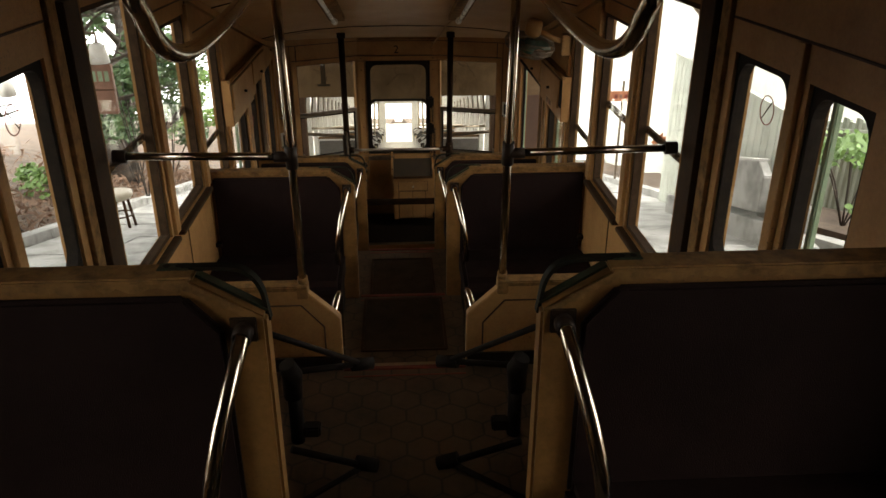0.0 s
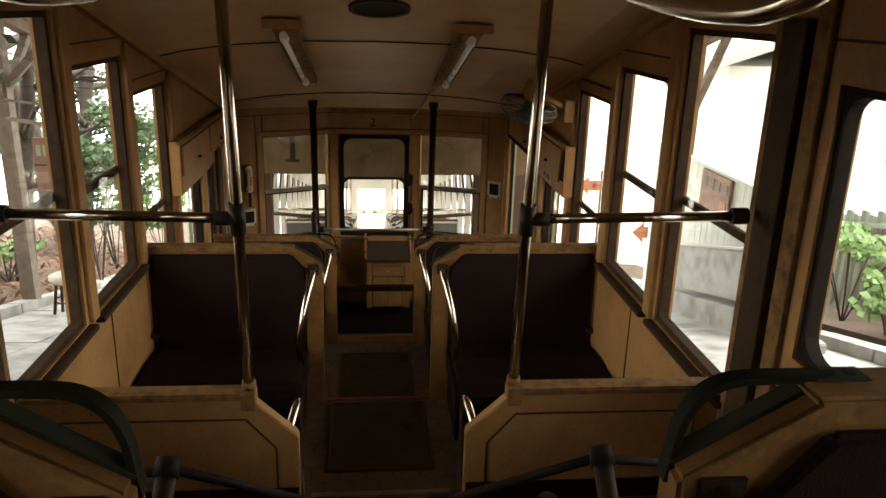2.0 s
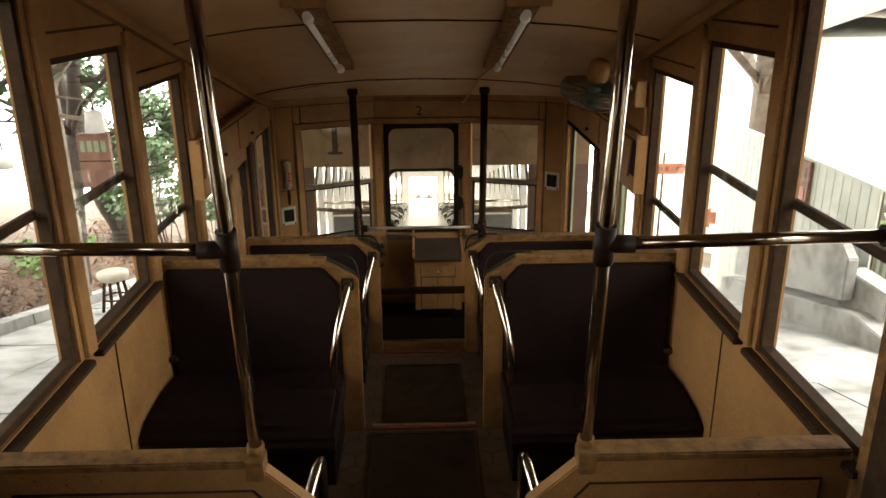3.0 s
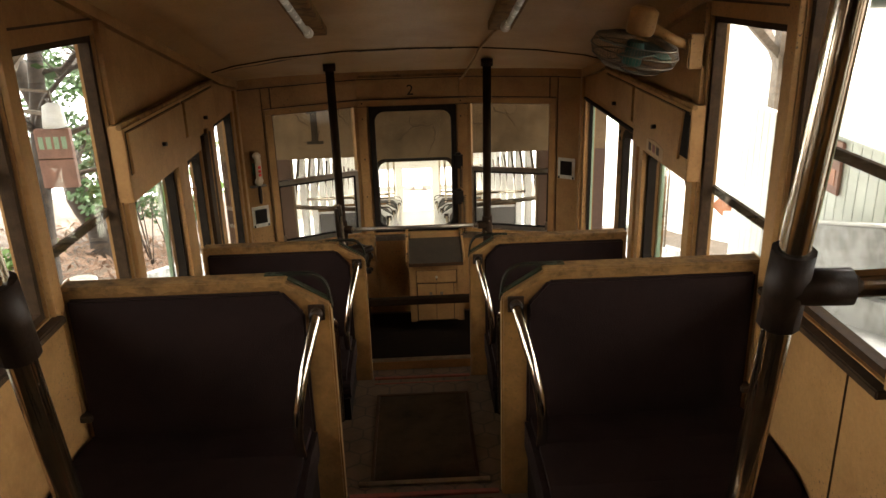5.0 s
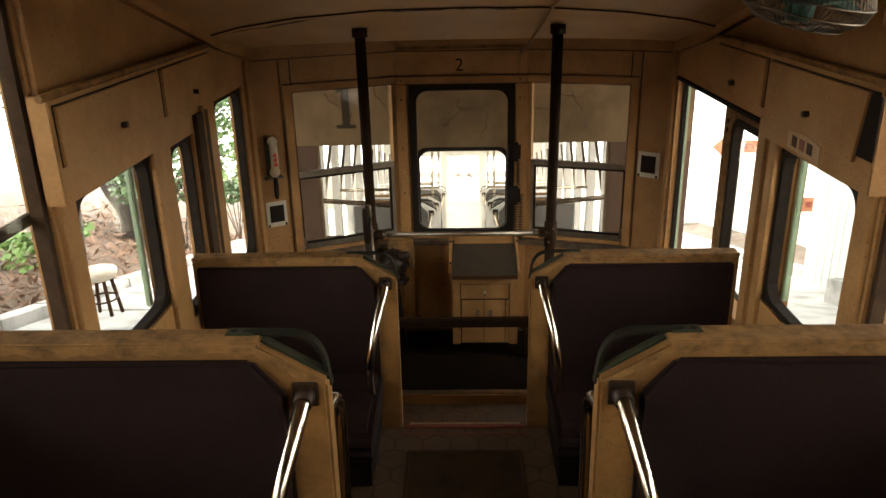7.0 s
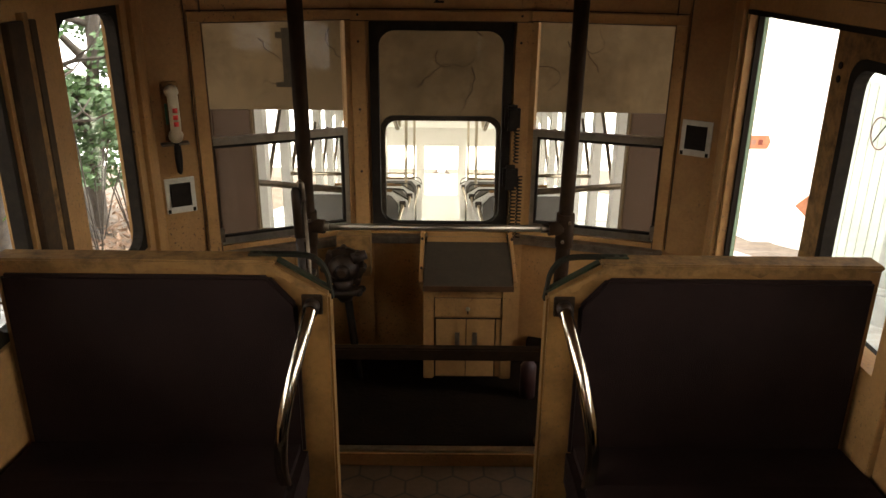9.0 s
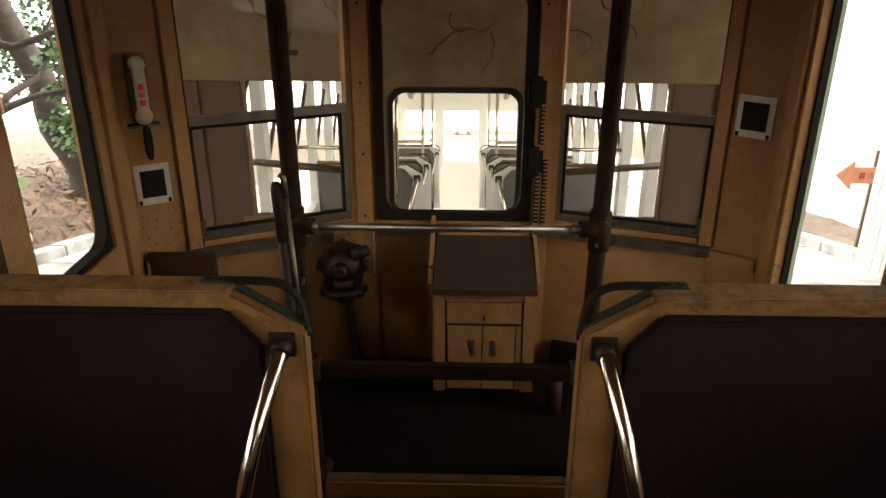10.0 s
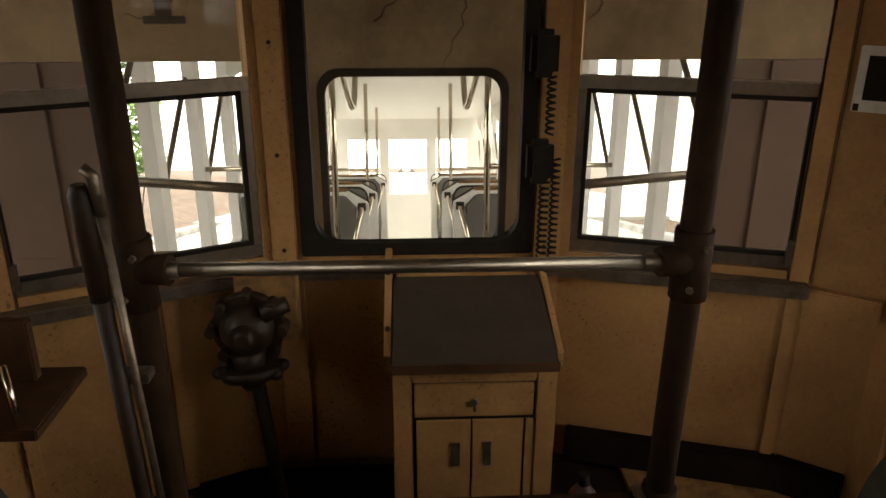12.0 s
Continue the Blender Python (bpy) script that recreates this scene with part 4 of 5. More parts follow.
for k in (1, 3):
    g = thing("window_end", (*facet_xy(k, 0.5), -0.8), "end window with a dirty upper pane and a metal framed lower sash", "window")
    g["kind"] = "structure"
    up = part("upper_pane", facet_box(B(), k, 0.03, 0.97, -0.38, 0.10, 0.034, 0.038), DUSTY, g, "dusty glass")
    up.visible_shadow = False
    lo = part("lower_pane", facet_box(B(), k, 0.05, 0.95, -0.79, -0.38, 0.020, 0.024), DUSTY, g, "dusty glass")
    lo.visible_shadow = False
    fr = B()
    facet_box(fr, k, 0.02, 0.98, -0.392, -0.362, 0.004, 0.032)
    facet_box(fr, k, 0.02, 0.98, -0.815, -0.785, 0.004, 0.032)
    facet_box(fr, k, 0.01, 0.071, -0.784, -0.393, 0.004, 0.032)
    facet_box(fr, k, 0.929, 0.99, -0.784, -0.393, 0.004, 0.032)
    part("sash_frame", fr, ALU, g, "dull metal sash")
    seal = B()
    for u0, u1, za, zb in ((0.072, 0.928, -0.784, -0.774), (0.072, 0.928, -0.403, -0.393), (0.072, 0.090, -0.7735, -0.4035), (0.910, 0.928, -0.7735, -0.4035)):
        facet_box(seal, k, u0, u1, za, zb, 0.002, 0.018)
    part("sash_seal", seal, BLACK, g, "black seal")
    part("catch", facet_box(B(), k, 0.90 if k == 3 else 0.07, 0.93 if k == 3 else 0.10, -0.80, -0.74, -0.012, 0.004), STEEL, g, "small catch")
    part("head_board", facet_box(B(), k, 0.0, 1.0, 0.088, 0.125, -0.016, -0.001), CREAM, g, "cream head board")
    u0, u1 = (0.0, 0.07) if k == 1 else (0.93, 1.0)
    part("side_board", facet_box(B(), k, u0, u1, -0.85, 0.087, -0.016, -0.001), CREAM, g, "cream side board")
# sill that follows the bowed wall
for k in range(1, 4):
    tagged(link("trim_sill", facet_box(B(), k, 0.0, 1.0, -0.875, -0.84, -0.05, -0.002), STEEL, 0.004), "grey dusty window ledge", "trim", kind="structure")
for k in (0, 4):
    tagged(link("trim_sill", facet_box(B(), k, 0.0, 1.0, -0.90, -0.85, -0.035, -0.002), CREAM, 0.004), "cream ledge of the corner post", "trim", kind="structure")
for k, u in ((1, 0.0), (1, 0.55), (2, 0.05), (2, 0.355), (2, 0.62), (3, 0.93)):
    tagged(link("trim_batten", facet_box(B(), k, u, u + 0.05, -1.45, -0.876, -0.014, -0.001), CREAM, 0.002), "cream cover strip", "trim", kind="structure")
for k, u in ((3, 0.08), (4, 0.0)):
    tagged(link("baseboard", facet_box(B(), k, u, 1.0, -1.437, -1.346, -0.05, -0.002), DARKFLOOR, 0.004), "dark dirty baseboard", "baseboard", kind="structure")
tagged(link("trim_batten", facet_box(B(), 2, 0.0, 1.0, 0.13, 0.27, -0.006, -0.001), CREAM), "cream board with the car's number", "trim", kind="structure")

# black number on the lintel
num = bpy.data.curves.new("number", "FONT")
num.body, num.size, num.extrude, num.align_x = "2", 0.10 * U, 0.001, "CENTER"
num.materials.append(BLACK)
nob = new("painted_number", num)
nob.matrix_world = pose(-0.012 * U, 7.1495 * U, 0.154 * U, 90, 0, 0)
tagged(nob, "black painted number two on the cream board", "number")


def speaker(k, z, label, du=0.0):
    x, y = facet_xy(k, 0.5)
    base = thing("speaker", (x, y, z), label, "speaker", "wall speakers")
    part("plate", facet_box(B(), k, 0.14 + du, 0.86 + du, z - 0.072, z + 0.072, -0.008, -0.001), PLATE, base, "white plate", 0.002)
    part("grille", facet_box(B(), k, 0.25 + du, 0.75 + du, z - 0.045, z + 0.052, -0.014, -0.0085), BLACK, base, "black grille", 0.004)
    for u in (0.16, 0.76):
        part("corner", facet_box(B(), k, u + du, u + du + 0.07, z - 0.070, z - 0.054, -0.010, -0.0085), BLACK, base, "dark corner clip")


speaker(0, -0.576, "white square wall speaker with a black grille under the telephone", -0.08)
speaker(4, -0.345, "white square wall speaker with a black grille on the corner post", 0.0)


def telephone():
    x, y = facet_xy(0, 0.42)
    base = thing("wall_telephone", (x, y, -0.36), "white wall telephone handset with green panels and red marks", "telephone")
    a, b = Vector(FACETS[0]), Vector(FACETS[1])
    out = -Vector((-(b - a).y, (b - a).x)).normalized()

    def P(du, z, d):
        q = a + (b - a) * (0.42 + du) + out * d
        return (q.x, q.y, z)
    part("cradle", facet_box(B(), 0, 0.22, 0.62, -0.355, -0.125, -0.022, -0.001), CREAM_WORN, base, "cream cradle", 0.006)
    part("handset", tube(B(), smooth_path([P(0, -0.155, 0.035), P(0, -0.17, 0.055), P(0, -0.24, 0.062), P(0, -0.31, 0.055), P(0, -0.335, 0.035)]), [0.026] * 6 + [0.020] * 13 + [0.027] * 6), HANDSET, base, "yellowed white handset")
    for u in (0.25, 0.51):
        part("side_panel", facet_box(B(), 0, u, u + 0.06, -0.285, -0.205, -0.028, -0.022), SIDEGREEN, base, "green panel")
    for k in range(3):
        part("mark", tube(B(), [P(0, -0.215 - 0.026 * k, 0.080), P(0, -0.232 - 0.026 * k, 0.080)], 0.010, 6), MARKRED, base, "red mark")
    part("hook", facet_box(B(), 0, 0.09, 0.72, -0.366, -0.358, -0.045, -0.001), STEEL, base, "metal hook")
    part("cord", tube(B(), smooth_path([P(0, -0.345, 0.04), P(-0.02, -0.42, 0.04), P(0.02, -0.475, 0.03), P(0.05, -0.42, 0.03), P(0.03, -0.36, 0.03)]), 0.010, 8), BLACK, base, "black cord")


telephone()


def coil(bm, x, y, z0, z1, r, turns, wire_r):
    n = turns * 8
    tube(bm, [(x + r * math.cos(2 * math.pi * k / 8), y + r * math.sin(2 * math.pi * k / 8), z0 + (z1 - z0) * k / n) for k in range(n + 1)], wire_r, 5)
    return bm


mic = thing("hand_microphone", (0.305, 7.13, -0.8), "two black hand microphones with coiled cords on the window post", "microphone")
for z in (-0.305, -0.565):
    part("handset", box(B(), 0.270, 0.336, 7.095, 7.145, z - 0.055, z + 0.055), BLACK, mic, "black microphone", 0.014)
part("coil_cord", coil(B(), 0.325, 7.125, -0.36, -0.50, 0.010, 9, 0.0035), BLACK, mic, "coiled black cord")
part("coil_cord", coil(B(), 0.318, 7.120, -0.62, -0.84, 0.012, 14, 0.0035), BLACK, mic, "coiled black cord")
part("coil_cord", coil(B(), 0.345, 7.120, -0.56, -0.84, 0.010, 18, 0.0035), BLACK, mic, "coiled black cord")


def controller():
    c = Vector((-0.415, 6.97, -0.935))
    base = thing("brake_controller", (c.x, c.y, -1.455), "old dark bronze driver's controller on a thin stem", "controller")
    part("stem", tube(B(), [(c.x + 0.06, c.y - 0.05, -1.455), (c.x + 0.01, c.y - 0.02, -0.99)], 0.017), BLACK, base, "black stem")
    body = B()
    ball(body, c, 0.062, 16, (1.1, 0.9, 1.0))
    tube(body, [c + Vector((0, -0.02, -0.05)), c + Vector((0.005, -0.03, -0.10))], [0.045, 0.03])
    part("body", body, BRONZE, base, "dark bronze body")
    flange = B()
    tube(flange, [c + Vector((0, 0.0, 0)), c + Vector((0, 0.03, 0))], 0.088, 24)
    part("rim", flange, BRONZE, base, "dark bronze rim")
    for k in range(8):
        a = 2 * math.pi * k / 8
        part("bolt", tube(B(), [c + Vector((0.085 * math.cos(a), 0.03, 0.085 * math.sin(a))), c + Vector((0.085 * math.cos(a), -0.025, 0.085 * math.sin(a)))], 0.014, 8), BRONZE, base, "bolt")
    low = Vector((0.006, -0.03, -0.085))
    part("lower_flange", tube(B(), [c + low, c + low + Vector((0.002, -0.006, -0.026))], [0.078, 0.070], 20), BRONZE, base, "dark bronze lower flange")
    for k in range(6):
        a = 2 * math.pi * k / 6 + 0.4
        part("lug", ball(B(), c + low + Vector((0.078 * math.cos(a), 0.045 * math.sin(a), -0.008)), 0.019, 10, (1, 1, 0.8)), BRONZE, base, "cast lug")
    part("neck", tube(B(), [c + low + Vector((0, 0, -0.02)), c + low + Vector((0.006, -0.004, -0.055))], [0.045, 0.026]), BRONZE, base, "tapered neck")
    part("side_port", tube(B(), [c + Vector((0.04, -0.01, 0.045)), c + Vector((0.10, 0.0, 0.065))], [0.026, 0.020], 12), BRONZE, base, "pipe port")
    part("backing_plate", box(B(), c.x - 0.03, c.x + 0.115, c.y + 0.03, c.y + 0.10, -0.985, -0.80), CREAM_WORN, base, "cream backing plate")
    part("cap", tube(B(), [c + Vector((0, -0.05, 0.0)), c + Vector((0, -0.075, 0.0))], [0.035, 0.018], 12), BRONZE, base, "cap")


controller()
lev = thing("hand_lever", (-0.45, 6.355, -1.51), "tall worn steel brake lever with a thumb latch before the post", "lever")
part("rod", tube(B(), [(-0.448, 6.355, -1.51), (-0.474, 6.315, -0.40)], 0.0135), BRONZE, lev, "worn steel rod")
part("grip", tube(B(), [(-0.4705, 6.320, -0.56), (-0.474, 6.315, -0.40), (-0.4742, 6.3148, -0.385)], [0.016, 0.016, 0.010]), BRONZE, lev, "dark worn grip")
part("latch_rod", tube(B(), [(-0.430, 6.345, -1.15), (-0.450, 6.318, -0.42)], 0.0065, 8), STEEL, lev, "thin latch rod")
part("latch", tube(B(), [(-0.450, 6.318, -0.43), (-0.452, 6.312, -0.372), (-0.464, 6.313, -0.362)], 0.009, 8), STEEL, lev, "bent thumb latch")
for z in (-0.70, -1.10):
    part("guide", box(B(), -0.474, -0.425, 6.318 - 0.037 * (z + 0.40), 6.352 - 0.037 * (z + 0.40), z - 0.008, z + 0.008), STEEL, lev, "guide clip", 0.002)
box_l = thing("side_shelf", (-0.9, 6.72, -0.95), "dark wooden shelf on the side wall with a metal rod", "shelf")
part("top", box(B(), -1.098, -0.76, 6.60, 6.86, -0.99, -0.965), BROWN, box_l, "dark wooden top", 0.004)
part("bracket", prism(B(), [(6.60, -0.991), (6.84, -0.991), (6.84, -1.12)], "x", -1.098, -1.075), BROWN, box_l, "dark wooden bracket", 0.002)
part("upright_board", box(B(), -1.08, -0.84, 6.79, 6.82, -0.964, -0.82), BROWN, box_l, "dark raised board", 0.004)
part("rod", tube(B(), [(-0.80, 6.62, -0.964), (-0.83, 6.66, -0.85)], 0.008), CHROME, box_l, "metal rod")
red = thing("fire_extinguisher", (0.36, 6.72, -1.448), "small dark red fire extinguisher on the floor beside the post", "extinguisher")
part("bottle", tube(B(), [(0.385, 6.78, -1.447), (0.385, 6.78, -1.30), (0.385, 6.78, -1.27)], [0.034, 0.034, 0.014]), DARKRED, red, "dark red bottle")
part("valve", tube(B(), [(0.385, 6.78, -1.27), (0.385, 6.78, -1.24)], 0.014), BLACK, red, "black valve")

# screws along the end boards
for x in (-0.343, 0.329):
    for z in (-0.80, -0.55, -0.28, 0.0, 0.106):
        sc = thing("screw", (x, 7.146, z), "small rusty screw head in the window post", "screw", "post screws")
        part("head", tube(B(), [(x, 7.1465, z), (x, 7.143, z)], 0.0055, 8), BRONZE, sc)
# flaking paint and rust along the ceiling crease
rr = random.Random(8)
for x0, x1 in ((-0.98, -0.60), (-0.33, -0.05), (0.12, 0.24), (-0.02, 0.06)):
    bm = B()
    n = 9
    pts = []
    for k in range(n):
        x = x0 + (x1 - x0) * k / (n - 1)
        pts.append((x, 6.17 + rr.uniform(-0.012, 0.012), rr.uniform(0.006, 0.028) * math.sin(math.pi * (k + 0.3) / n)))
    lo = [bm.verts.new((x, y - w, ceil_z(y - w) + 0.10 - 0.10 * (x / 1.09) ** 2 - 0.004)) for x, y, w in pts]
    hi = [bm.verts.new((x, y + w, ceil_z(y + w) + 0.10 - 0.10 * (x / 1.09) ** 2 - 0.004)) for x, y, w in pts]
    for k in range(n - 1):
        bm.faces.new((lo[k], lo[k + 1], hi[k + 1], hi[k]))
    tagged(link("trim_rust", bm, BROWN), "dark rusty flaking paint on the ceiling", "stain", kind="structure")

# old paper notice under the locker, with unreadable lines
notice = thing("paper_notice", (1.043, 5.10, 0.15), "torn old paper notice stuck under the wall locker", "notice")
part("sheet", prism(B(), [(4.99, 0.145), (5.22, 0.150), (5.22, 0.205), (5.10, 0.212), (4.99, 0.20)], "x", 1.0425, 1.0445), PAPER, notice, "yellowed torn paper")
for k in range(3):
    part("line", prism(B(), [(5.04 + 0.055 * k, 0.160), (5.075 + 0.055 * k, 0.162), (5.075 + 0.055 * k, 0.195), (5.04 + 0.055 * k, 0.193)], "x", 1.0410, 1.0424), RED if k % 2 else BROWN, notice, "worn bar")

# dark joints along the boards of the end wall
for k in (1, 2, 3):
    for z in ((0.083, 0.128) if k != 2 else (0.0805, 0.128)):
        tagged(link("trim_joint", facet_box(B(), k, 0.0, 1.0, z, z + 0.004, -0.019 if k == 2 else -0.010, -0.0005), BROWN), "dark joint between boards", "trim", kind="structure")
for k in range(0, 5):
    tagged(link("trim_joint", facet_box(B(), k, 0.0, 1.0, 0.262, 0.267, -0.008, -0.0005), BROWN), "dark joint under the ceiling", "trim", kind="structure")
for k, u in ((1, 0.071), (3, 0.922), (0, 0.93), (4, 0.06)):
    tagged(link("trim_joint", facet_box(B(), k, u, u + 0.010, -0.84, 0.26, -0.008, -0.0005), BROWN), "dark upright joint", "trim", kind="structure")


# ---------------------------------------------------------------- the second car behind the end wall
def hill(y):
    return -0.75 - 0.2586 * (y - 2.0)


Y2, Y3 = 7.77, 17.3
# Cream whitened so that the second car's strong daylight sits in the paint.
CREAM_LIT = mat("cream_paint_lit", (0.80, 0.785, 0.74), 0.45, dirt=(0.66, 0.63, 0.56), dirt_amount=0.4, scale=3.0, bump=0.08)
BROWN2 = mat("stained_brown_panel", (0.070, 0.033, 0.016), 0.65, dirt=(0.045, 0.022, 0.010), dirt_amount=0.7, scale=3.0, bump=0.15)
car2 = thing("second_car", (0, 12.5, hill(12.5)), "second cream cable car standing close behind the end windows", "cable car")
face = B()
top, low = 0.20, -2.6
for x0, x1, z0, z1 in ((-1.02, 1.02, low, -1.05), (-1.5, 1.5, -0.40, top), (-0.97, -0.96, -1.05, -0.40), (-0.46, -0.29, -1.05, -0.40), (0.29, 0.45, -1.05, -0.40), (0.96, 0.97, -1.05, -0.40), (-0.29, 0.29, -0.45, -0.40)):
    box(face, x0, x1, Y2, Y2 + 0.05, z0, z1)
wall2 = part("end_wall", face, OLDWALL_SHADED, car2, "cracked dirty cream end wall, darkened for its shade")
for s in (-1, 1):
    side = B()
    for x0, x1, z0, z1 in ((1.021, 1.5, low, -1.05), (0.971, 1.5, -1.049, -0.401)):
        box(side, *sorted((s * x0, s * x1)), Y2 - 0.006, Y2 + 0.05, z0, z1)
    part("side_panel", side, BROWN2, car2, "dark brown stained side panel")
    part("side_batten", box(B(), *sorted((s * 1.16, s * 1.19)), Y2 - 0.02, Y2 - 0.0062, low, -0.402), BROWN2, car2, "dark batten")
part("seal", ring(B(), rounded(-0.308, 0.308, -1.060, -0.422, 0.07, 6), rounded(-0.285, 0.285, -1.035, -0.445, 0.07, 6), "y", Y2 - 0.014, Y2 + 0.03), BLACK, car2, "black window seal")
crack = B()
rnd = random.Random(5)
for x, z, n in ((-0.02, -0.10, 11), (0.20, -0.03, 9), (-0.72, -0.18, 8), (0.62, -0.05, 10), (-0.45, -0.22, 7), (0.78, -0.2, 8), (-0.12, -0.28, 8), (0.12, 0.02, 8), (-0.55, 0.0, 9), (0.45, -0.15, 9), (-0.9, -0.05, 7), (0.15, -0.18, 9)):
    pts = [Vector((x, Y2 - 0.001, z))]
    a = rnd.uniform(0, 6.28)
    for k in range(n):
        a += rnd.uniform(-0.9, 0.9)
        pts.append(pts[-1] + Vector((0.030 * math.cos(a), 0, 0.030 * math.sin(a))))
    tube(crack, pts, [0.0040 * (1 - 0.8 * k / n) for k in range(n + 1)], 4, False)
part("crack", crack, BROWN, car2, "dark cracks in the paint")
one = B()
for x0, x1, z0, z1 in ((-0.785, -0.735, -0.262, 0.0), (-0.824, -0.696, -0.286, -0.262), (-0.815, -0.785, -0.05, -0.02)):
    box(one, x0, x1, Y2 - 0.004, Y2 - 0.001, z0, z1)
part("painted_number", one, SLATE, car2, "dark painted numeral one")
part("ceiling", prism(B(), [(Y2, ceil_z(Y2) + 0.08), (Y3, ceil_z(Y3) + 0.08), (Y3, ceil_z(Y3) + 0.14), (Y2, ceil_z(Y2) + 0.14)], "x", -1.16, 1.16), CREAM_LIT, car2, "pale cream ceiling")
part("floor", prism(B(), [(Y2, hill(Y2) - 0.45), (Y3, hill(Y3) - 0.45), (Y3, hill(Y3) - 0.25), (Y2, hill(Y2) - 0.25)], "x", -1.16, 1.16), CREAM_LIT, car2, "pale floor")
for s in (-1, 1):
    body = B()
    y = Y2 + 0.052
    while y < Y3 - 0.3:
        c = ceil_z(y + 0.6) + 0.05
        prism(body, [(y, hill(y) - 0.5), (y + 0.72, hill(y + 0.72) - 0.5), (y + 0.72, c - 1.28), (y, c - 1.28)], "x", s * 1.09, s * 1.15)
        prism(body, [(y, c - 1.28), (y + 0.12, c - 1.28), (y + 0.12, ceil_z(y) + 0.1), (y, ceil_z(y) + 0.1)], "x", s * 1.09, s * 1.15)
        prism(body, [(y + 0.12, c - 0.10), (y + 0.72, c - 0.10), (y + 0.72, ceil_z(y + 0.72) + 0.1), (y + 0.12, ceil_z(y) + 0.1)], "x", s * 1.09, s * 1.15)
        y += 0.72
    part("side_wall", body, CREAM_LIT, car2, "pale cream side wall with window openings")
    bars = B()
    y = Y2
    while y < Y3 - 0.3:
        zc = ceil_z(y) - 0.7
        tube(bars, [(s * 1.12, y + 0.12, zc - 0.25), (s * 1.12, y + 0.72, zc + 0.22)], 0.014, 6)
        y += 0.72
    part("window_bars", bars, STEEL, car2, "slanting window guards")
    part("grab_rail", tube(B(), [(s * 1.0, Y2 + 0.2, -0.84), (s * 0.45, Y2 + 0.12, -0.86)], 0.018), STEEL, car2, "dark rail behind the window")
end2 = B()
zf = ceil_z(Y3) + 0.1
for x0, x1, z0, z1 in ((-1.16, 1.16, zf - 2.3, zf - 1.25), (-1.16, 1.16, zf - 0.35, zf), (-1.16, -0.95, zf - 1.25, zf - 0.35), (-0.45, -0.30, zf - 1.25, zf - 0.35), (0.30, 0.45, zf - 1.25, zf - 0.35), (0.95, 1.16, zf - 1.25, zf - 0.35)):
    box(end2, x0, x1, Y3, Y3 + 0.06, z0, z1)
part("far_wall", end2, CREAM_LIT, car2, "pale far end wall")
part("cross_rail", tube(B(), [(-1.05, 9.2, -1.60), (1.05, 9.2, -1.60)], 0.014), STEEL, car2, "rail across")
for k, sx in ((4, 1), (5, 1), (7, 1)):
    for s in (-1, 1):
        bench(s, 4.12 + k * PITCH, -k * DROP - 0.02, False, CREAM_LIT, PALEPAD)
for s in (-1, 1):
    for y in (9.3, 12.6, 15.2):
        part("pole", tube(B(), [(s * 0.42, y, ceil_z(y) - 1.7), (s * 0.40, y, ceil_z(y) + 0.1)], 0.018), CHROME, car2, "polished pole")
        part("side_rail", tube(B(), [(s * 0.42, y, ceil_z(y) - 0.75), (s * 1.09, y, ceil_z(y) - 0.75)], 0.014), CHROME, car2, "polished rail")
    part("hanging_rail", tube(B(), smooth_path([(s * 0.40, 9.3, ceil_z(9.3) - 0.05), (s * 0.36, 9.8, ceil_z(9.8) - 0.32), (s * 0.34, 10.0, ceil_z(10.0) - 0.34), (s * 0.33, 10.2, ceil_z(10.2) + 0.05)]), 0.018), CHROME, car2, "curved rail")


# ---------------------------------------------------------------- outside: hillside, platforms, canopy
DIRT = mat("leaf_litter", (0.11, 0.075, 0.05), 0.9, dirt=(0.05, 0.035, 0.025), dirt_amount=0.8, scale=3.0, bump=0.8, fine=22)
BARK = mat("bark", (0.06, 0.046, 0.036), 0.9, dirt=(0.022, 0.017, 0.013), dirt_amount=0.8, scale=9.0, bump=1.0, fine=30)
TIMBER = mat("weathered_timber", (0.19, 0.145, 0.105), 0.8, dirt=(0.08, 0.056, 0.04), dirt_amount=0.7, scale=7.0, bump=0.5)
LEAF = mat("leaves", (0.04, 0.085, 0.02), 0.55, dirt=(0.025, 0.05, 0.012), dirt_amount=0.7, scale=1.5, bump=0.0)
LEAF2 = mat("bright_leaves", (0.12, 0.22, 0.04), 0.55, dirt=(0.07, 0.13, 0.03), dirt_amount=0.6, scale=2.0, bump=0.0)
FENCE = mat("fence_paint", (0.30, 0.33, 0.27), 0.6, dirt=(0.18, 0.19, 0.15), dirt_amount=0.6, scale=2.0, bump=0.15)
PALE = mat("pale_siding", (0.66, 0.68, 0.60), 0.6, dirt=(0.5, 0.5, 0.42), dirt_amount=0.5, scale=1.5, bump=0.1)
SIDING = mat("plank_siding", (0.52, 0.54, 0.47), 0.65, dirt=(0.36, 0.37, 0.30), dirt_amount=0.7, scale=1.4, bump=0.2)
ORANGE = mat("orange_sign", (0.36, 0.14, 0.065), 0.6, dirt=(0.17, 0.06, 0.035), dirt_amount=0.6, scale=9.0, bump=0.2)
SIGNWOOD = mat("sign_wood", (0.24, 0.12, 0.08), 0.7, dirt=(0.12, 0.07, 0.05), dirt_amount=0.7, scale=6.0, bump=0.3)

PALEBED = mat("pale_concrete", (0.55, 0.54, 0.51), 0.8, dirt=(0.4, 0.39, 0.36), dirt_amount=0.6, scale=1.2, bump=0.3)


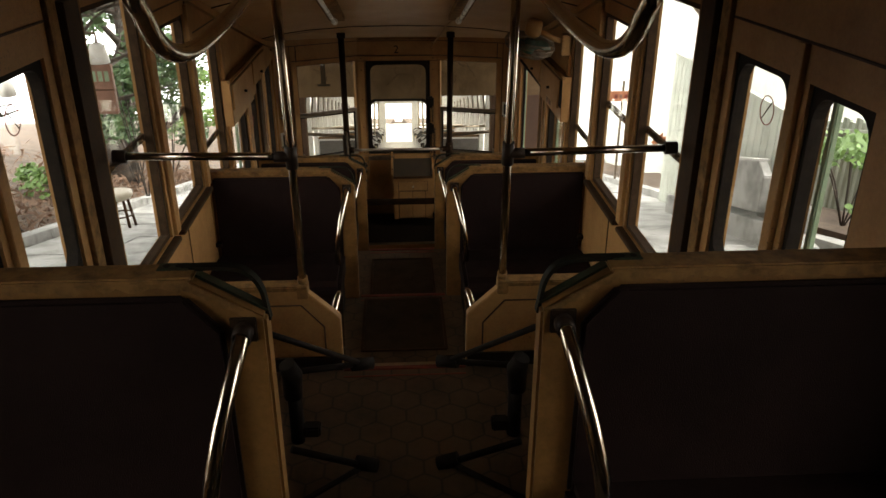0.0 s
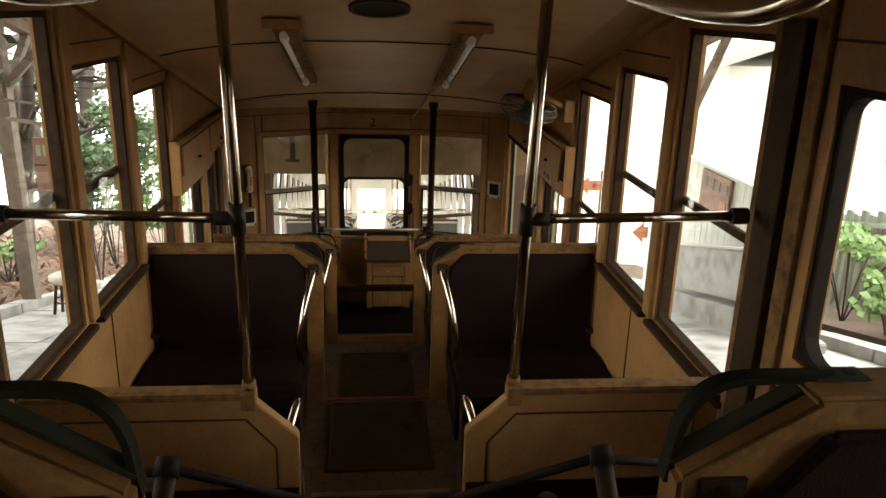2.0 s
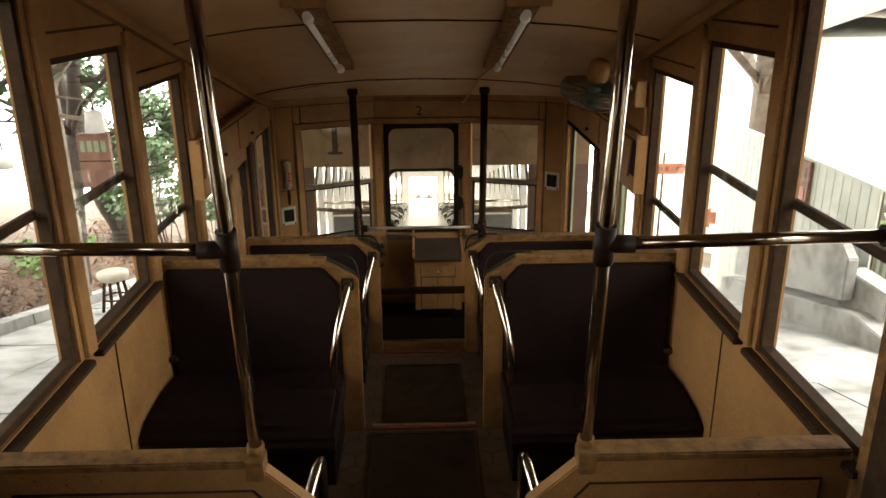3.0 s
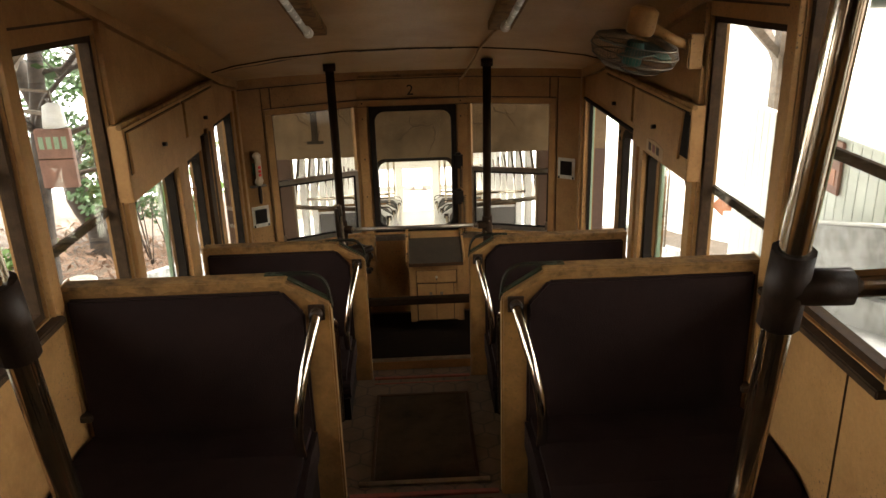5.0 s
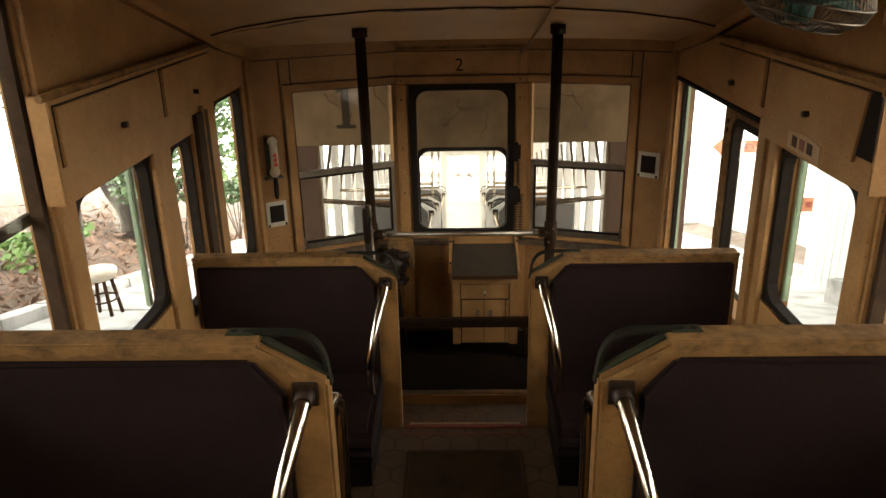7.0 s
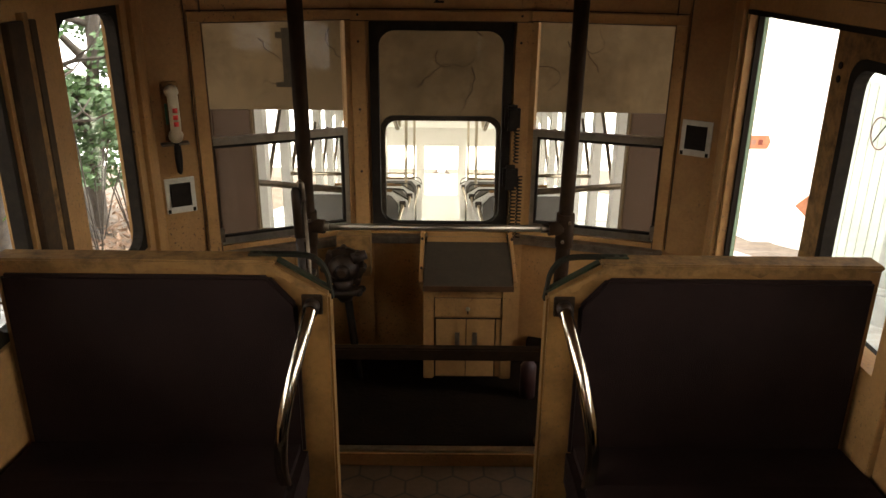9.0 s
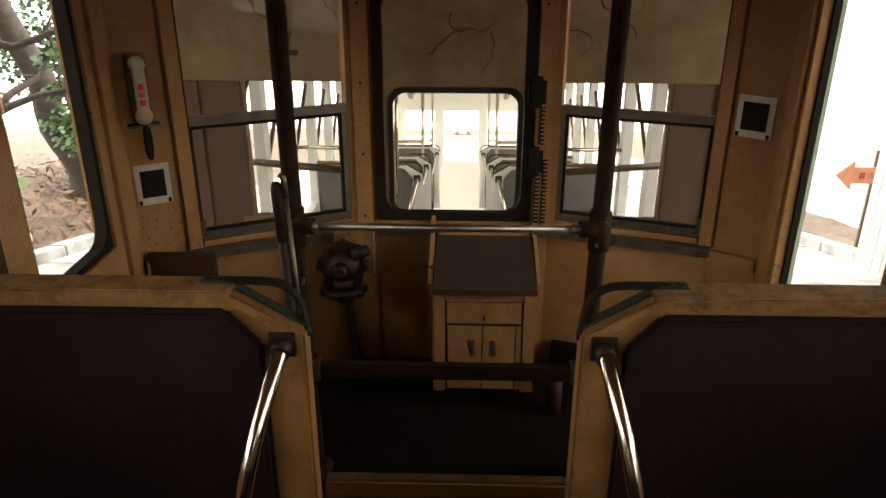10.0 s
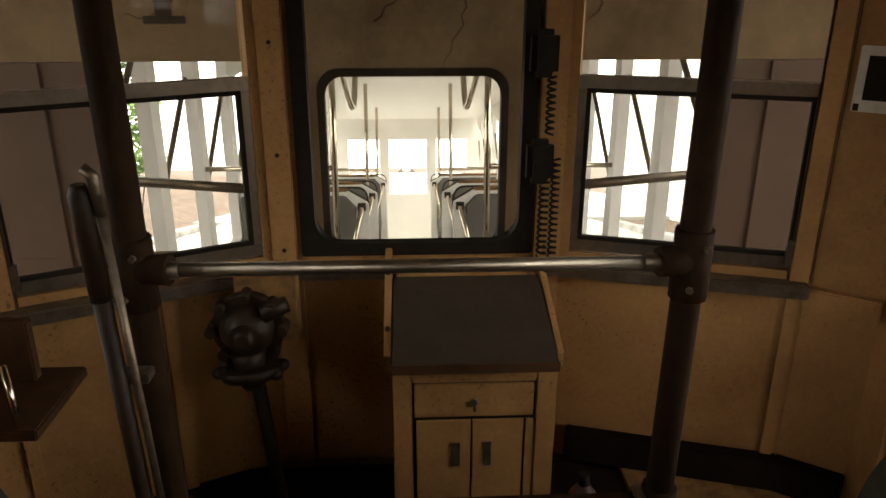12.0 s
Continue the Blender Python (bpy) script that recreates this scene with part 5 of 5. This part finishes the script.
def grow(x, y):
    """Height of the hillside."""
    z = hill(y) - 0.05
    d = -5.3 - x
    if d > 0 and y < 60:
        z += 1.3 * (1 - math.exp(-d / 2.2)) + 0.12 * math.sin(x * 2.3 + y) * min(1, d)
    if abs(x) < 1.9 and y > -4:
        z -= 1.6
    if x > 5.4:
        z += 0.06 * math.sin(x * 3 + y * 2)
    return z


xs = sorted(set([-400, -150, -60, -30, -20, 20, 30, 60, 150, 400, -1.91, -1.89, 1.89, 1.91] + [round(-14 + 0.5 * k, 3) for k in range(57)]))
ys = sorted(set([-400, -150, -60, -30, -15, -8, 60, 90, 150, 400] + [round(-4 + 1.0 * k, 3) for k in range(45)]))
gb = B()
grid = [[gb.verts.new((x, y, grow(x, y))) for y in ys] for x in xs]
for i in range(len(xs) - 1):
    for j in range(len(ys) - 1):
        gb.faces.new((grid[i][j], grid[i + 1][j], grid[i + 1][j + 1], grid[i][j + 1]))
setting("ground", gb, DIRT, "brown hillside soil covered with dead leaves", "ground")


def slab(name, x0, x1, y0, y1, lift, material, parent, thick=0.12):
    bm = prism(B(), [(y0, hill(y0) + lift - thick), (y1, hill(y1) + lift - thick), (y1, hill(y1) + lift), (y0, hill(y0) + lift)], "x", x0, x1)
    return part(name, bm, material, parent, "", 0.006)


for s, name in ((-1, "pavement_left"), (1, "pavement_right")):
    pv = thing(name, (s * 3, 6, hill(6)), "pale weathered concrete platform beside the car" if s > 0 else "pale worn concrete paving slabs beside the car", "pavement")
    pv["kind"] = "structure"
    rr = random.Random(3 + s)
    y = -4.0
    while y < 24:
        step = 1.25 if s < 0 else 2.6
        cols = ((1.30, 2.45), (2.46, 3.6), (3.61, 4.75)) if s < 0 else ((1.30, 3.1), (3.11, 4.8))
        for a, b in cols:
            x0, x1 = (a, b) if s > 0 else (-b, -a)
            slab("slab", x0, x1, y, y + step - 0.012, rr.uniform(-0.008, 0.008), CONCRETE, pv)
        y += step
    kb = thing("kerb", (s * 4.9, 6, hill(6)), "low concrete kerb along the platform", "kerb", "kerbs")
    kb["kind"] = "structure"
    y = -4.0
    while y < 22:
        slab("stone", *sorted((s * 4.8, s * 5.02)), y, y + 0.97, 0.12 + rr.uniform(-0.01, 0.01), CONCRETE, kb, 0.25)
        y += 0.99

# Made-up pale slabs stand in for the blown-out distance beyond the second car.
tb = thing("bright_distance_bed", (0, 30, hill(30)), "added pale slabs for the bright distance below the cars", "track")
tb["kind"] = "structure"
slab("bed", -1.85, 1.85, 17.6, 60, -1.3, PALEBED, tb)
slab("bright_distance_sheet", -9, 9, 24.2, 140, 0.05, PALEBED, tb)

# canopy on timber posts
ROOF = mat("roof_sheet", (0.34, 0.33, 0.30), 0.6, dirt=(0.2, 0.18, 0.15), dirt_amount=0.6, scale=1.5, bump=0.1)


def roof_z(y):
    return 3.35 - 0.2586 * (y - 2.0)


canopy = thing("station_canopy", (0, 4, hill(4)), "open station roof of grey corrugated sheet on weathered timber posts", "canopy")
sheet = B()
nx = 120
for y0, y1 in ((-8.0, 12.9),):
    a = [sheet.verts.new((-5.2 + 10.4 * k / nx, y0, roof_z(y0) + 0.25 - 0.03 * abs(-5.2 + 10.4 * k / nx) + (0.03 if k % 2 else 0))) for k in range(nx + 1)]
    b = [sheet.verts.new((-5.2 + 10.4 * k / nx, y1, roof_z(y1) + 0.25 - 0.03 * abs(-5.2 + 10.4 * k / nx) + (0.03 if k % 2 else 0))) for k in range(nx + 1)]
    for k in range(nx):
        sheet.faces.new((a[k], a[k + 1], b[k + 1], b[k]))
part("roof", sheet, ROOF, canopy, "corrugated roof sheet")


def stick(bm, p, q, w):
    p, q = Vector(p), Vector(q)
    way = (q - p).normalized()
    side = way.cross(Vector((0, 0, 1)))
    side = side.normalized() if side.length > 0.05 else Vector((1, 0, 0))
    up = side.cross(way)
    v = [bm.verts.new(c + w * (i * side + j * up)) for c in (p, q) for i, j in ((-1, -1), (1, -1), (1, 1), (-1, 1))]
    for f in ((3, 2, 1, 0), (4, 5, 6, 7), (0, 1, 5, 4), (1, 2, 6, 5), (2, 3, 7, 6), (3, 0, 4, 7)):
        bm.faces.new([v[i] for i in f])
    return bm


for s in (-1, 1):
    part("side_beam", stick(B(), (s * 4.9, -8, roof_z(-8)), (s * 4.9, 13.0, roof_z(13.0)), 0.08), TIMBER, canopy, "weathered beam")
    for y in ((-5.4, 0.2, 5.8, 11.4) if s < 0 else (-4.7, 0.9, 6.5, 12.1)):
        post = part("post", stick(B(), (s * 4.9, y, hill(y) - 0.1), (s * 4.9, y, roof_z(y)), 0.095), TIMBER, canopy, "weathered timber post")
        for dy in (-1, 1):
            part("brace", stick(B(), (s * 4.9, y, roof_z(y) - 1.15), (s * 4.9, y + dy * 0.95, roof_z(y + dy * 0.95) - 0.1), 0.05), TIMBER, post, "slanting brace")
        part("cross_brace", stick(B(), (s * 4.9, y, roof_z(y) - 1.0), (s * 4.0, y, roof_z(y) - 0.08), 0.05), TIMBER, post, "slanting brace")
for y in (-5.4, 0.2, 5.8, 11.4):
    part("tie_beam", stick(B(), (-5.2, y, roof_z(y) + 0.03), (5.2, y, roof_z(y) + 0.03), 0.07), TIMBER, canopy, "weathered tie beam")

# stool, box sign and lamp on the downhill side
stool = thing("stool", (-4.15, 10.75, hill(10.75)), "small round wooden stool with a pale padded seat", "stool")
sx, sy = -4.15, 10.75
sz = hill(sy)
part("seat", tube(B(), [(sx, sy, sz + 0.46), (sx, sy, sz + 0.50), (sx, sy, sz + 0.55), (sx, sy, sz + 0.57)], [0.17, 0.20, 0.20, 0.15], 20), PLATE, stool, "pale padded seat")
for k in range(4):
    a = radians(45 + 90 * k)
    part("leg", tube(B(), [(sx + 0.12 * math.cos(a), sy + 0.12 * math.sin(a), sz + 0.47), (sx + 0.19 * math.cos(a), sy + 0.19 * math.sin(a), hill(sy + 0.19 * math.sin(a)))], 0.022, 8), BROWN, stool, "dark wooden leg")
part("stretcher", tube(B(), [(sx + 0.16 * math.cos(a), sy + 0.16 * math.sin(a), sz + 0.2) for a in np.linspace(0, 2 * math.pi, 17)], 0.012, 6, False), BROWN, stool, "dark ring")

hb = thing("hanging_box_sign", (-4.13, 10.76, -1.29), "weathered red brown wooden box sign hung on the post", "sign")
part("board", box(B(), -4.33, -3.93, 10.72, 10.80, -1.29, -0.60), SIGNWOOD, hb, "faded red wood", 0.008)
part("batten", box(B(), -4.33, -3.93, 10.712, 10.719, -0.955, -0.940), BROWN, hb, "dark joint strip")
for k in range(4):
    part("mark", box(B(), -4.29 + 0.087 * k, -4.235 + 0.087 * k, 10.713, 10.7195, -0.83, -0.69), LEAFGREEN, hb, "faded green bar")
part("bracket", stick(B(), (-4.86, 11.3, -0.44), (-4.1, 10.76, -0.44), 0.022), TIMBER, hb, "weathered wooden bracket")
part("hanger", stick(B(), (-4.13, 10.76, -0.44), (-4.13, 10.76, -0.60), 0.012), STEEL, hb, "hanger")
for i, (x, y, z) in enumerate(((-4.02, 10.62, -0.42), (-6.3, 12.6, -1.3), (-7.0, 15.0, -1.2))):
    lp = thing("outdoor_lamp", (x, y, z), "white lamp shade on a bracket outside", "lamp", "outdoor lamps")
    part("shade", tube(B(), [(x, y, z - 0.14), (x, y, z + 0.10), (x, y, z + 0.13)], [0.13, 0.10, 0.04], 16), WHITE, lp, "white shade")
    part("stem", tube(B(), [(x, y, z + 0.12), (x, y, z + 0.25), (x - 0.6, y + 0.2, z + 0.28)], 0.018, 8), STEEL, lp, "dark stem")

# uphill side: concrete block, fences, signs, white building
blk = thing("concrete_block_wall", (4.4, 9.3, hill(9.3)), "low mossy concrete wall with a cut corner on a plinth", "wall")
part("panel", prism(B(), [(8.26, -1.98), (10.9, -2.68), (10.9, -2.08), (8.46, -1.395), (8.26, -1.53)], "x", 4.30, 4.42), CONCRETE, blk, "stained concrete panel", 0.012)
part("coping", prism(B(), [(8.455, -1.394), (10.9, -2.079), (10.9, -2.05), (8.455, -1.365)], "x", 4.285, 4.435), PALEBED, blk, "pale worn coping", 0.006)
part("plinth", prism(B(), [(7.3, hill(7.3) - 0.1), (11.2, hill(11.2) - 0.1), (11.2, hill(11.2) + 0.30), (8.0, hill(8.0) + 0.30), (7.3, hill(7.3) + 0.10)], "x", 4.26, 4.60), CONCRETE, blk, "concrete plinth", 0.012)
part("planter", box(B(), 4.44, 4.68, 7.75, 8.55, hill(8.5), -1.72), CONCRETE, blk, "rough concrete end block", 0.012)


def ribbed_fence(name, x, y0, y1, h0, h1, pitch, material, label, zigzag=False):
    base = thing(name, (x, (y0 + y1) / 2, hill((y0 + y1) / 2)), label, "fence")
    n = int((y1 - y0) / pitch)
    for k in range(n):
        ya, yb = y0 + k * pitch, y0 + (k + 1) * pitch
        t = k / n
        h = h0 + (h1 - h0) * t
        za, zb = hill(ya) - 0.1, hill(yb) - 0.1
        top = h + (0.06 if zigzag and k % 2 else 0)
        bm = prism(B(), [(x, ya), (x + 0.03, ya + pitch * 0.2), (x + 0.03, ya + pitch * 0.8), (x, yb), (x + 0.05, yb), (x + 0.08, ya + pitch * 0.5), (x + 0.05, ya)], "z", min(za, zb), top)
        part("panel", bm, material, base)
    part("rail", stick(B(), (x - 0.03, y0, h0 - 0.12), (x - 0.03, y1, h1 - 0.12), 0.03), material, base, "top rail")
    return base


ribbed_fence("metal_fence", 6.6, 3.0, 12.2, 0.22, -1.90, 0.16, FENCE, "dark green grey corrugated metal fence", True)
sf = thing("plank_fence", (4.72, 10.6, hill(10.6)), "pale green grey upright plank siding", "fence")
for k in range(23):
    ya = 8.56 + 0.183 * k
    part("plank", box(B(), 4.70, 4.725, ya, ya + 0.174, hill(ya + 0.174) - 0.1, -0.90), SIDING, sf, "", 0.003)
part("backing", box(B(), 4.728, 4.75, 8.56, 12.77, hill(12.77) - 0.1, -0.905), STEEL, sf, "dark backing boards")
part("cap_rail", box(B(), 4.675, 4.76, 8.52, 12.80, -0.898, -0.865), SIDING, sf, "pale cap rail", 0.004)
# planting bed
bed = thing("planting_bed", (5.8, 6.5, hill(6.5)), "bed of dark soil with leaf litter behind the kerb", "bed")
part("soil", prism(B(), [(2.5, hill(2.5) - 0.1), (12.0, hill(12.0) - 0.1), (12.0, hill(12.0) + 0.10), (2.5, hill(2.5) + 0.10)], "x", 5.37, 6.58), DIRT, bed)


def leaf_cloud(rnd, centres, count, size, squash=0.7):
    verts, faces = [], []
    for _ in range(count):
        c, r = centres[rnd.randrange(len(centres))]
        while True:
            p = Vector((rnd.uniform(-1, 1), rnd.uniform(-1, 1), rnd.uniform(-1, 1)))
            if 0.15 < p.length < 1:
                break
        p = Vector(c) + Vector((p.x * r, p.y * r, p.z * r * squash))
        a = Vector((rnd.uniform(-1, 1), rnd.uniform(-1, 1), rnd.uniform(-0.6, 0.3))).normalized()
        b = a.orthogonal().normalized()
        l, w = size * rnd.uniform(0.7, 1.4), size * rnd.uniform(0.3, 0.5)
        n = len(verts)
        verts += [p * U, (p + a * l * 0.5 + b * w) * U, (p + a * l) * U, (p + a * l * 0.5 - b * w) * U]
        faces.append((n, n + 1, n + 2, n + 3))
    me = bpy.data.meshes.new("leaves")
    me.from_pydata(verts, [], faces)
    return me


def leaf_part(name, me, material, parent, label):
    me.materials.append(material)
    ob = new(name, me)
    ob.parent = parent
    ob.matrix_parent_inverse = Matrix.Translation(-parent.location)
    return tagged(ob, label)


def tree(seed, x, y, lean, height, r, crown, leaves, label, leaf=LEAF, size=0.16):
    rnd = random.Random(seed)
    z = grow(x, y) - 0.1
    base = thing("tree", (x, y, z), label, "tree", "hillside trees")
    pts = [Vector((x, y, z))]
    n = 7
    for k in range(1, n + 1):
        t = k / n
        pts.append(Vector((x + lean[0] * t ** 1.4 + rnd.uniform(-0.06, 0.06), y + lean[1] * t ** 1.4 + rnd.uniform(-0.06, 0.06), z + height * t)))
    part("trunk", tube(B(), smooth_path(pts, 3), [r * (1.25 if i == 0 else 1) * (1 - 0.6 * i / (3 * n)) for i in range(3 * n + 1)], 10), BARK, base, "dark rough bark")
    centres = []
    for k in range(7):
        p = pts[rnd.randrange(3, n + 1)]
        a = rnd.uniform(0, 6.28)
        q = p + Vector((math.cos(a) * crown * rnd.uniform(0.5, 1.1), math.sin(a) * crown * rnd.uniform(0.5, 1.1), rnd.uniform(0.1, 0.9)))
        m = (p + q) / 2 + Vector((0, 0, rnd.uniform(-0.15, 0.25)))
        part("limb", tube(B(), smooth_path([p, m, q], 4), [r * 0.4 * (1 - 0.8 * i / 8) + 0.008 for i in range(9)], 7), BARK, base, "bare limb")
        centres += [(q, crown * 0.42), ((m + q) / 2, crown * 0.3)]
    leaf_part("crown", leaf_cloud(rnd, centres, leaves, size), leaf, base, "green leaves")


tree(1, -6.0, 9.9, (0.3, 0.9), 5.5, 0.15, 1.7, 260, "dark leaning tree on the bank")
tree(2, -6.0, 15.9, (-0.4, -1.9), 5.0, 0.27, 1.8, 500, "dark leaning tree beside the steps", LEAF, 0.10)
tree(3, -7.6, 12.2, (0.4, -0.3), 5.5, 0.16, 1.8, 500, "slim tree with light green leaves", LEAF2)
tree(4, -6.4, 17.5, (0.5, 0.2), 5.0, 0.15, 1.7, 4200, "leafy tree at the platform's end", LEAF, 0.11)
tree(5, -6.5, 5.3, (0.8, 0.2), 5.5, 0.20, 1.7, 1400, "tree on the bank")
tree(6, -9.5, 8.0, (0.4, 0.4), 6.0, 0.22, 2.1, 1700, "tree higher on the bank")
tree(10, -6.0, 16.6, (0.3, 0.5), 4.0, 0.18, 1.6, 3200, "dark leafy tree behind the platform", LEAF, 0.10)
tree(8, -10.5, 18.0, (0.4, 0.4), 6.0, 0.22, 2.3, 2200, "tree far along the bank", LEAF2)


def shrub(seed, x, y, r, count, label, leaf=LEAF2, size=0.11, tall=1.0, lift=0.0):
    rnd = random.Random(seed)
    z = max(grow(x, y), hill(y) + lift)
    base = thing("shrub", (x, y, z), label, "shrub", "shrubs")
    stems, centres = B(), []
    for k in range(6):
        a = rnd.uniform(0, 6.28)
        tip = Vector((x + r * 0.8 * math.cos(a), y + r * 0.8 * math.sin(a), z + tall * rnd.uniform(0.5, 1.1)))
        tube(stems, smooth_path([(x, y, z - 0.05), (Vector((x, y, z)) + tip) / 2 + Vector((0, 0, 0.1)), tip], 3), 0.012, 5)
        centres.append((tip, r * 0.45))
    part("stems", stems, BARK, base, "thin stems")
    leaf_part("foliage", leaf_cloud(rnd, centres, count, size), leaf, base, "green foliage")


shrub(11, 5.75, 8.8, 0.6, 620, "bright green shrub in the bed", size=0.09, tall=1.2, lift=0.1)
shrub(12, 5.5, 5.2, 0.5, 260, "low green shrub in the bed", tall=0.7, lift=0.1)
shrub(13, 5.6, 7.8, 0.35, 200, "small green plant in the bed", tall=0.6, lift=0.1)
shrub(14, -5.6, 15.8, 0.7, 700, "dense green shrub by the platform", LEAF, tall=1.6)
shrub(15, -5.7, 18.6, 0.8, 900, "dense green shrub by the platform", LEAF, tall=2.2)
shrub(16, -6.2, 7.0, 0.7, 400, "low plants on the bank", tall=0.4)
shrub(17, -5.6, 9.2, 0.5, 350, "low plants beside the kerb", tall=0.25)
shrub(18, -5.9, 12.9, 0.6, 400, "fern-like plants on the bank", tall=0.6)
# dead leaves and sticks on the bank
rnd = random.Random(21)
lit_v, lit_f = [], []
for _ in range(5200):
    x, y = -5.1 - abs(rnd.gauss(0, 1.4)), rnd.uniform(3, 20)
    p = Vector((x, y, grow(x, y) + rnd.uniform(0.0, 0.10)))
    a = Vector((rnd.uniform(-1, 1), rnd.uniform(-1, 1), rnd.uniform(-0.4, 0.6))).normalized()
    b = a.orthogonal().normalized()
    l, w = rnd.uniform(0.05, 0.34), rnd.uniform(0.008, 0.035)
    n = len(lit_v)
    lit_v += [p * U, (p + a * l * 0.5 + b * w) * U, (p + a * l) * U, (p + a * l * 0.5 - b * w) * U]
    lit_f.append((n, n + 1, n + 2, n + 3))
lit = bpy.data.meshes.new("litter")
lit.from_pydata(lit_v, [], lit_f)
lit.materials.append(mat("dead_leaves", (0.24, 0.15, 0.10), 0.8, dirt=(0.10, 0.06, 0.04), dirt_amount=0.8, scale=5.0))
tagged(new("leaf_litter", lit), "dead brown leaves and twigs on the bank", "leaf litter", kind="stuff")

# signs
def arrow_sign(x, y, z, flip, label):
    base = thing("arrow_sign", (x, y, hill(y)), label, "sign", "arrow signs")
    d = -1 if flip else 1
    part("board", prism(B(), [(x - 0.20 * d, z - 0.11), (x + 0.48 * d, z - 0.11), (x + 0.52 * d, z), (x + 0.48 * d, z + 0.11), (x - 0.20 * d, z + 0.11), (x - 0.20 * d, z + 0.2), (x - 0.42 * d, z), (x - 0.20 * d, z - 0.2)], "y", y - 0.02, y + 0.01), ORANGE, base, "weathered orange board", 0.004)
    for k in range(5):
        part("mark", box(B(), x - 0.12 + 0.11 * k, x - 0.05 + 0.11 * k, y - 0.026, y - 0.0205, z - 0.04, z + 0.045), SIGNWOOD if k % 2 else RED, base, "worn bar")
    part("post", stick(B(), (x + 0.08, y + 0.04, hill(y) - 0.1), (x + 0.08, y + 0.04, z + 0.32), 0.02), STEEL, base, "thin rusty post")


arrow_sign(5.25, 13.9, hill(13.9) + 1.05, False, "weathered orange arrow board on a thin post")
arrow_sign(4.75, 16.0, hill(16.0) + 2.0, False, "second faded orange arrow board higher up")
ds = thing("name_board", (4.68, 10.4, -1.52), "dark wooden board with pale unreadable marks on the siding", "sign")
part("board", box(B(), 4.655, 4.695, 9.95, 10.85, -1.52, -0.92), SIGNWOOD, ds, "dark red brown wood", 0.01)
for k in range(4):
    part("mark", box(B(), 4.647, 4.6548, 10.04 + 0.2 * k, 10.17 + 0.2 * k, -1.14, -1.0), TIMBER, ds, "pale bar")
part("panel", box(B(), 4.647, 4.6548, 10.02, 10.22, -1.42, -1.24), ORANGE, ds, "faded orange patch")


bld = thing("white_building", (9.5, 16, hill(16)), "low white building with pale siding and a grey roof edge", "building")
part("wall", box(B(), 6.9, 13, 15.2, 30, hill(30) - 0.5, 0.2), PALE, bld, "white siding")
part("roof", prism(B(), [(6.3, 0.15), (10, 1.4), (13.5, 0.15), (13.5, 0.30), (10, 1.6), (6.3, 0.32)], "y", 14.6, 30), ROOF, bld, "grey roof")


# bare branching trees in front of the bright distance
def bare_tree(seed, x, y, height, r, label):
    rnd = random.Random(seed)
    z = grow(x, y) - 0.1
    base = thing("bare_tree", (x, y, z), label, "tree", "hillside trees")
    trunk = [Vector((x, y, z))]
    for k in range(6):
        trunk.append(trunk[-1] + Vector((rnd.uniform(-0.22, 0.22), rnd.uniform(-0.22, 0.22), height / 6)))
    part("trunk", tube(B(), smooth_path(trunk, 3), [r * (1 - 0.6 * i / 18) for i in range(19)], 9), BARK, base, "rough grey brown bark")
    for k in range(16):
        p = trunk[rnd.randrange(2, 7)]
        a, up = rnd.uniform(0, 6.28), rnd.uniform(0.0, 0.7)
        pts, rad = [p], [r * 0.32]
        for q in range(5):
            a += rnd.uniform(-0.6, 0.6)
            pts.append(pts[-1] + Vector((math.cos(a) * 0.36, math.sin(a) * 0.36, up * 0.3 + rnd.uniform(-0.12, 0.16))))
            rad.append(r * 0.32 * (1 - (q + 1) / 5.6))
        bm = tube(B(), pts, rad, 6)
        for q in (2, 3, 4):
            d = Vector((rnd.uniform(-1, 1), rnd.uniform(-1, 1), rnd.uniform(-0.2, 0.8))).normalized()
            tube(bm, [pts[q], pts[q] + d * 0.25, pts[q] + d * 0.45 + Vector((0, 0, 0.08))], [0.02, 0.013, 0.005], 5)
        part("limb", bm, BARK, base, "bare twisting limb")


bare_tree(31, -5.5, 10.2, 5.2, 0.17, "bare twisting tree beside the platform")
bare_tree(32, -6.8, 10.9, 5.6, 0.15, "bare tree on the bank")
bare_tree(33, -5.7, 13.1, 5.0, 0.18, "bare tree near the box sign")
bare_tree(34, -6.0, 6.9, 5.4, 0.17, "bare twisting tree beside the kerb")
shrub(41, -5.5, 16.9, 0.7, 1100, "tall dense green shrub near the second car", LEAF, tall=3.0)
shrub(42, -5.3, 19.8, 0.8, 1200, "tall dense green shrub near the second car", LEAF2, tall=3.2)
shrub(43, -4.9, 14.2, 0.45, 500, "climbing green shrub at the platform's edge", LEAF, tall=2.6)
shrub(44, -6.9, 9.7, 0.6, 350, "bright low plants on the bank", LEAF2, tall=0.5)
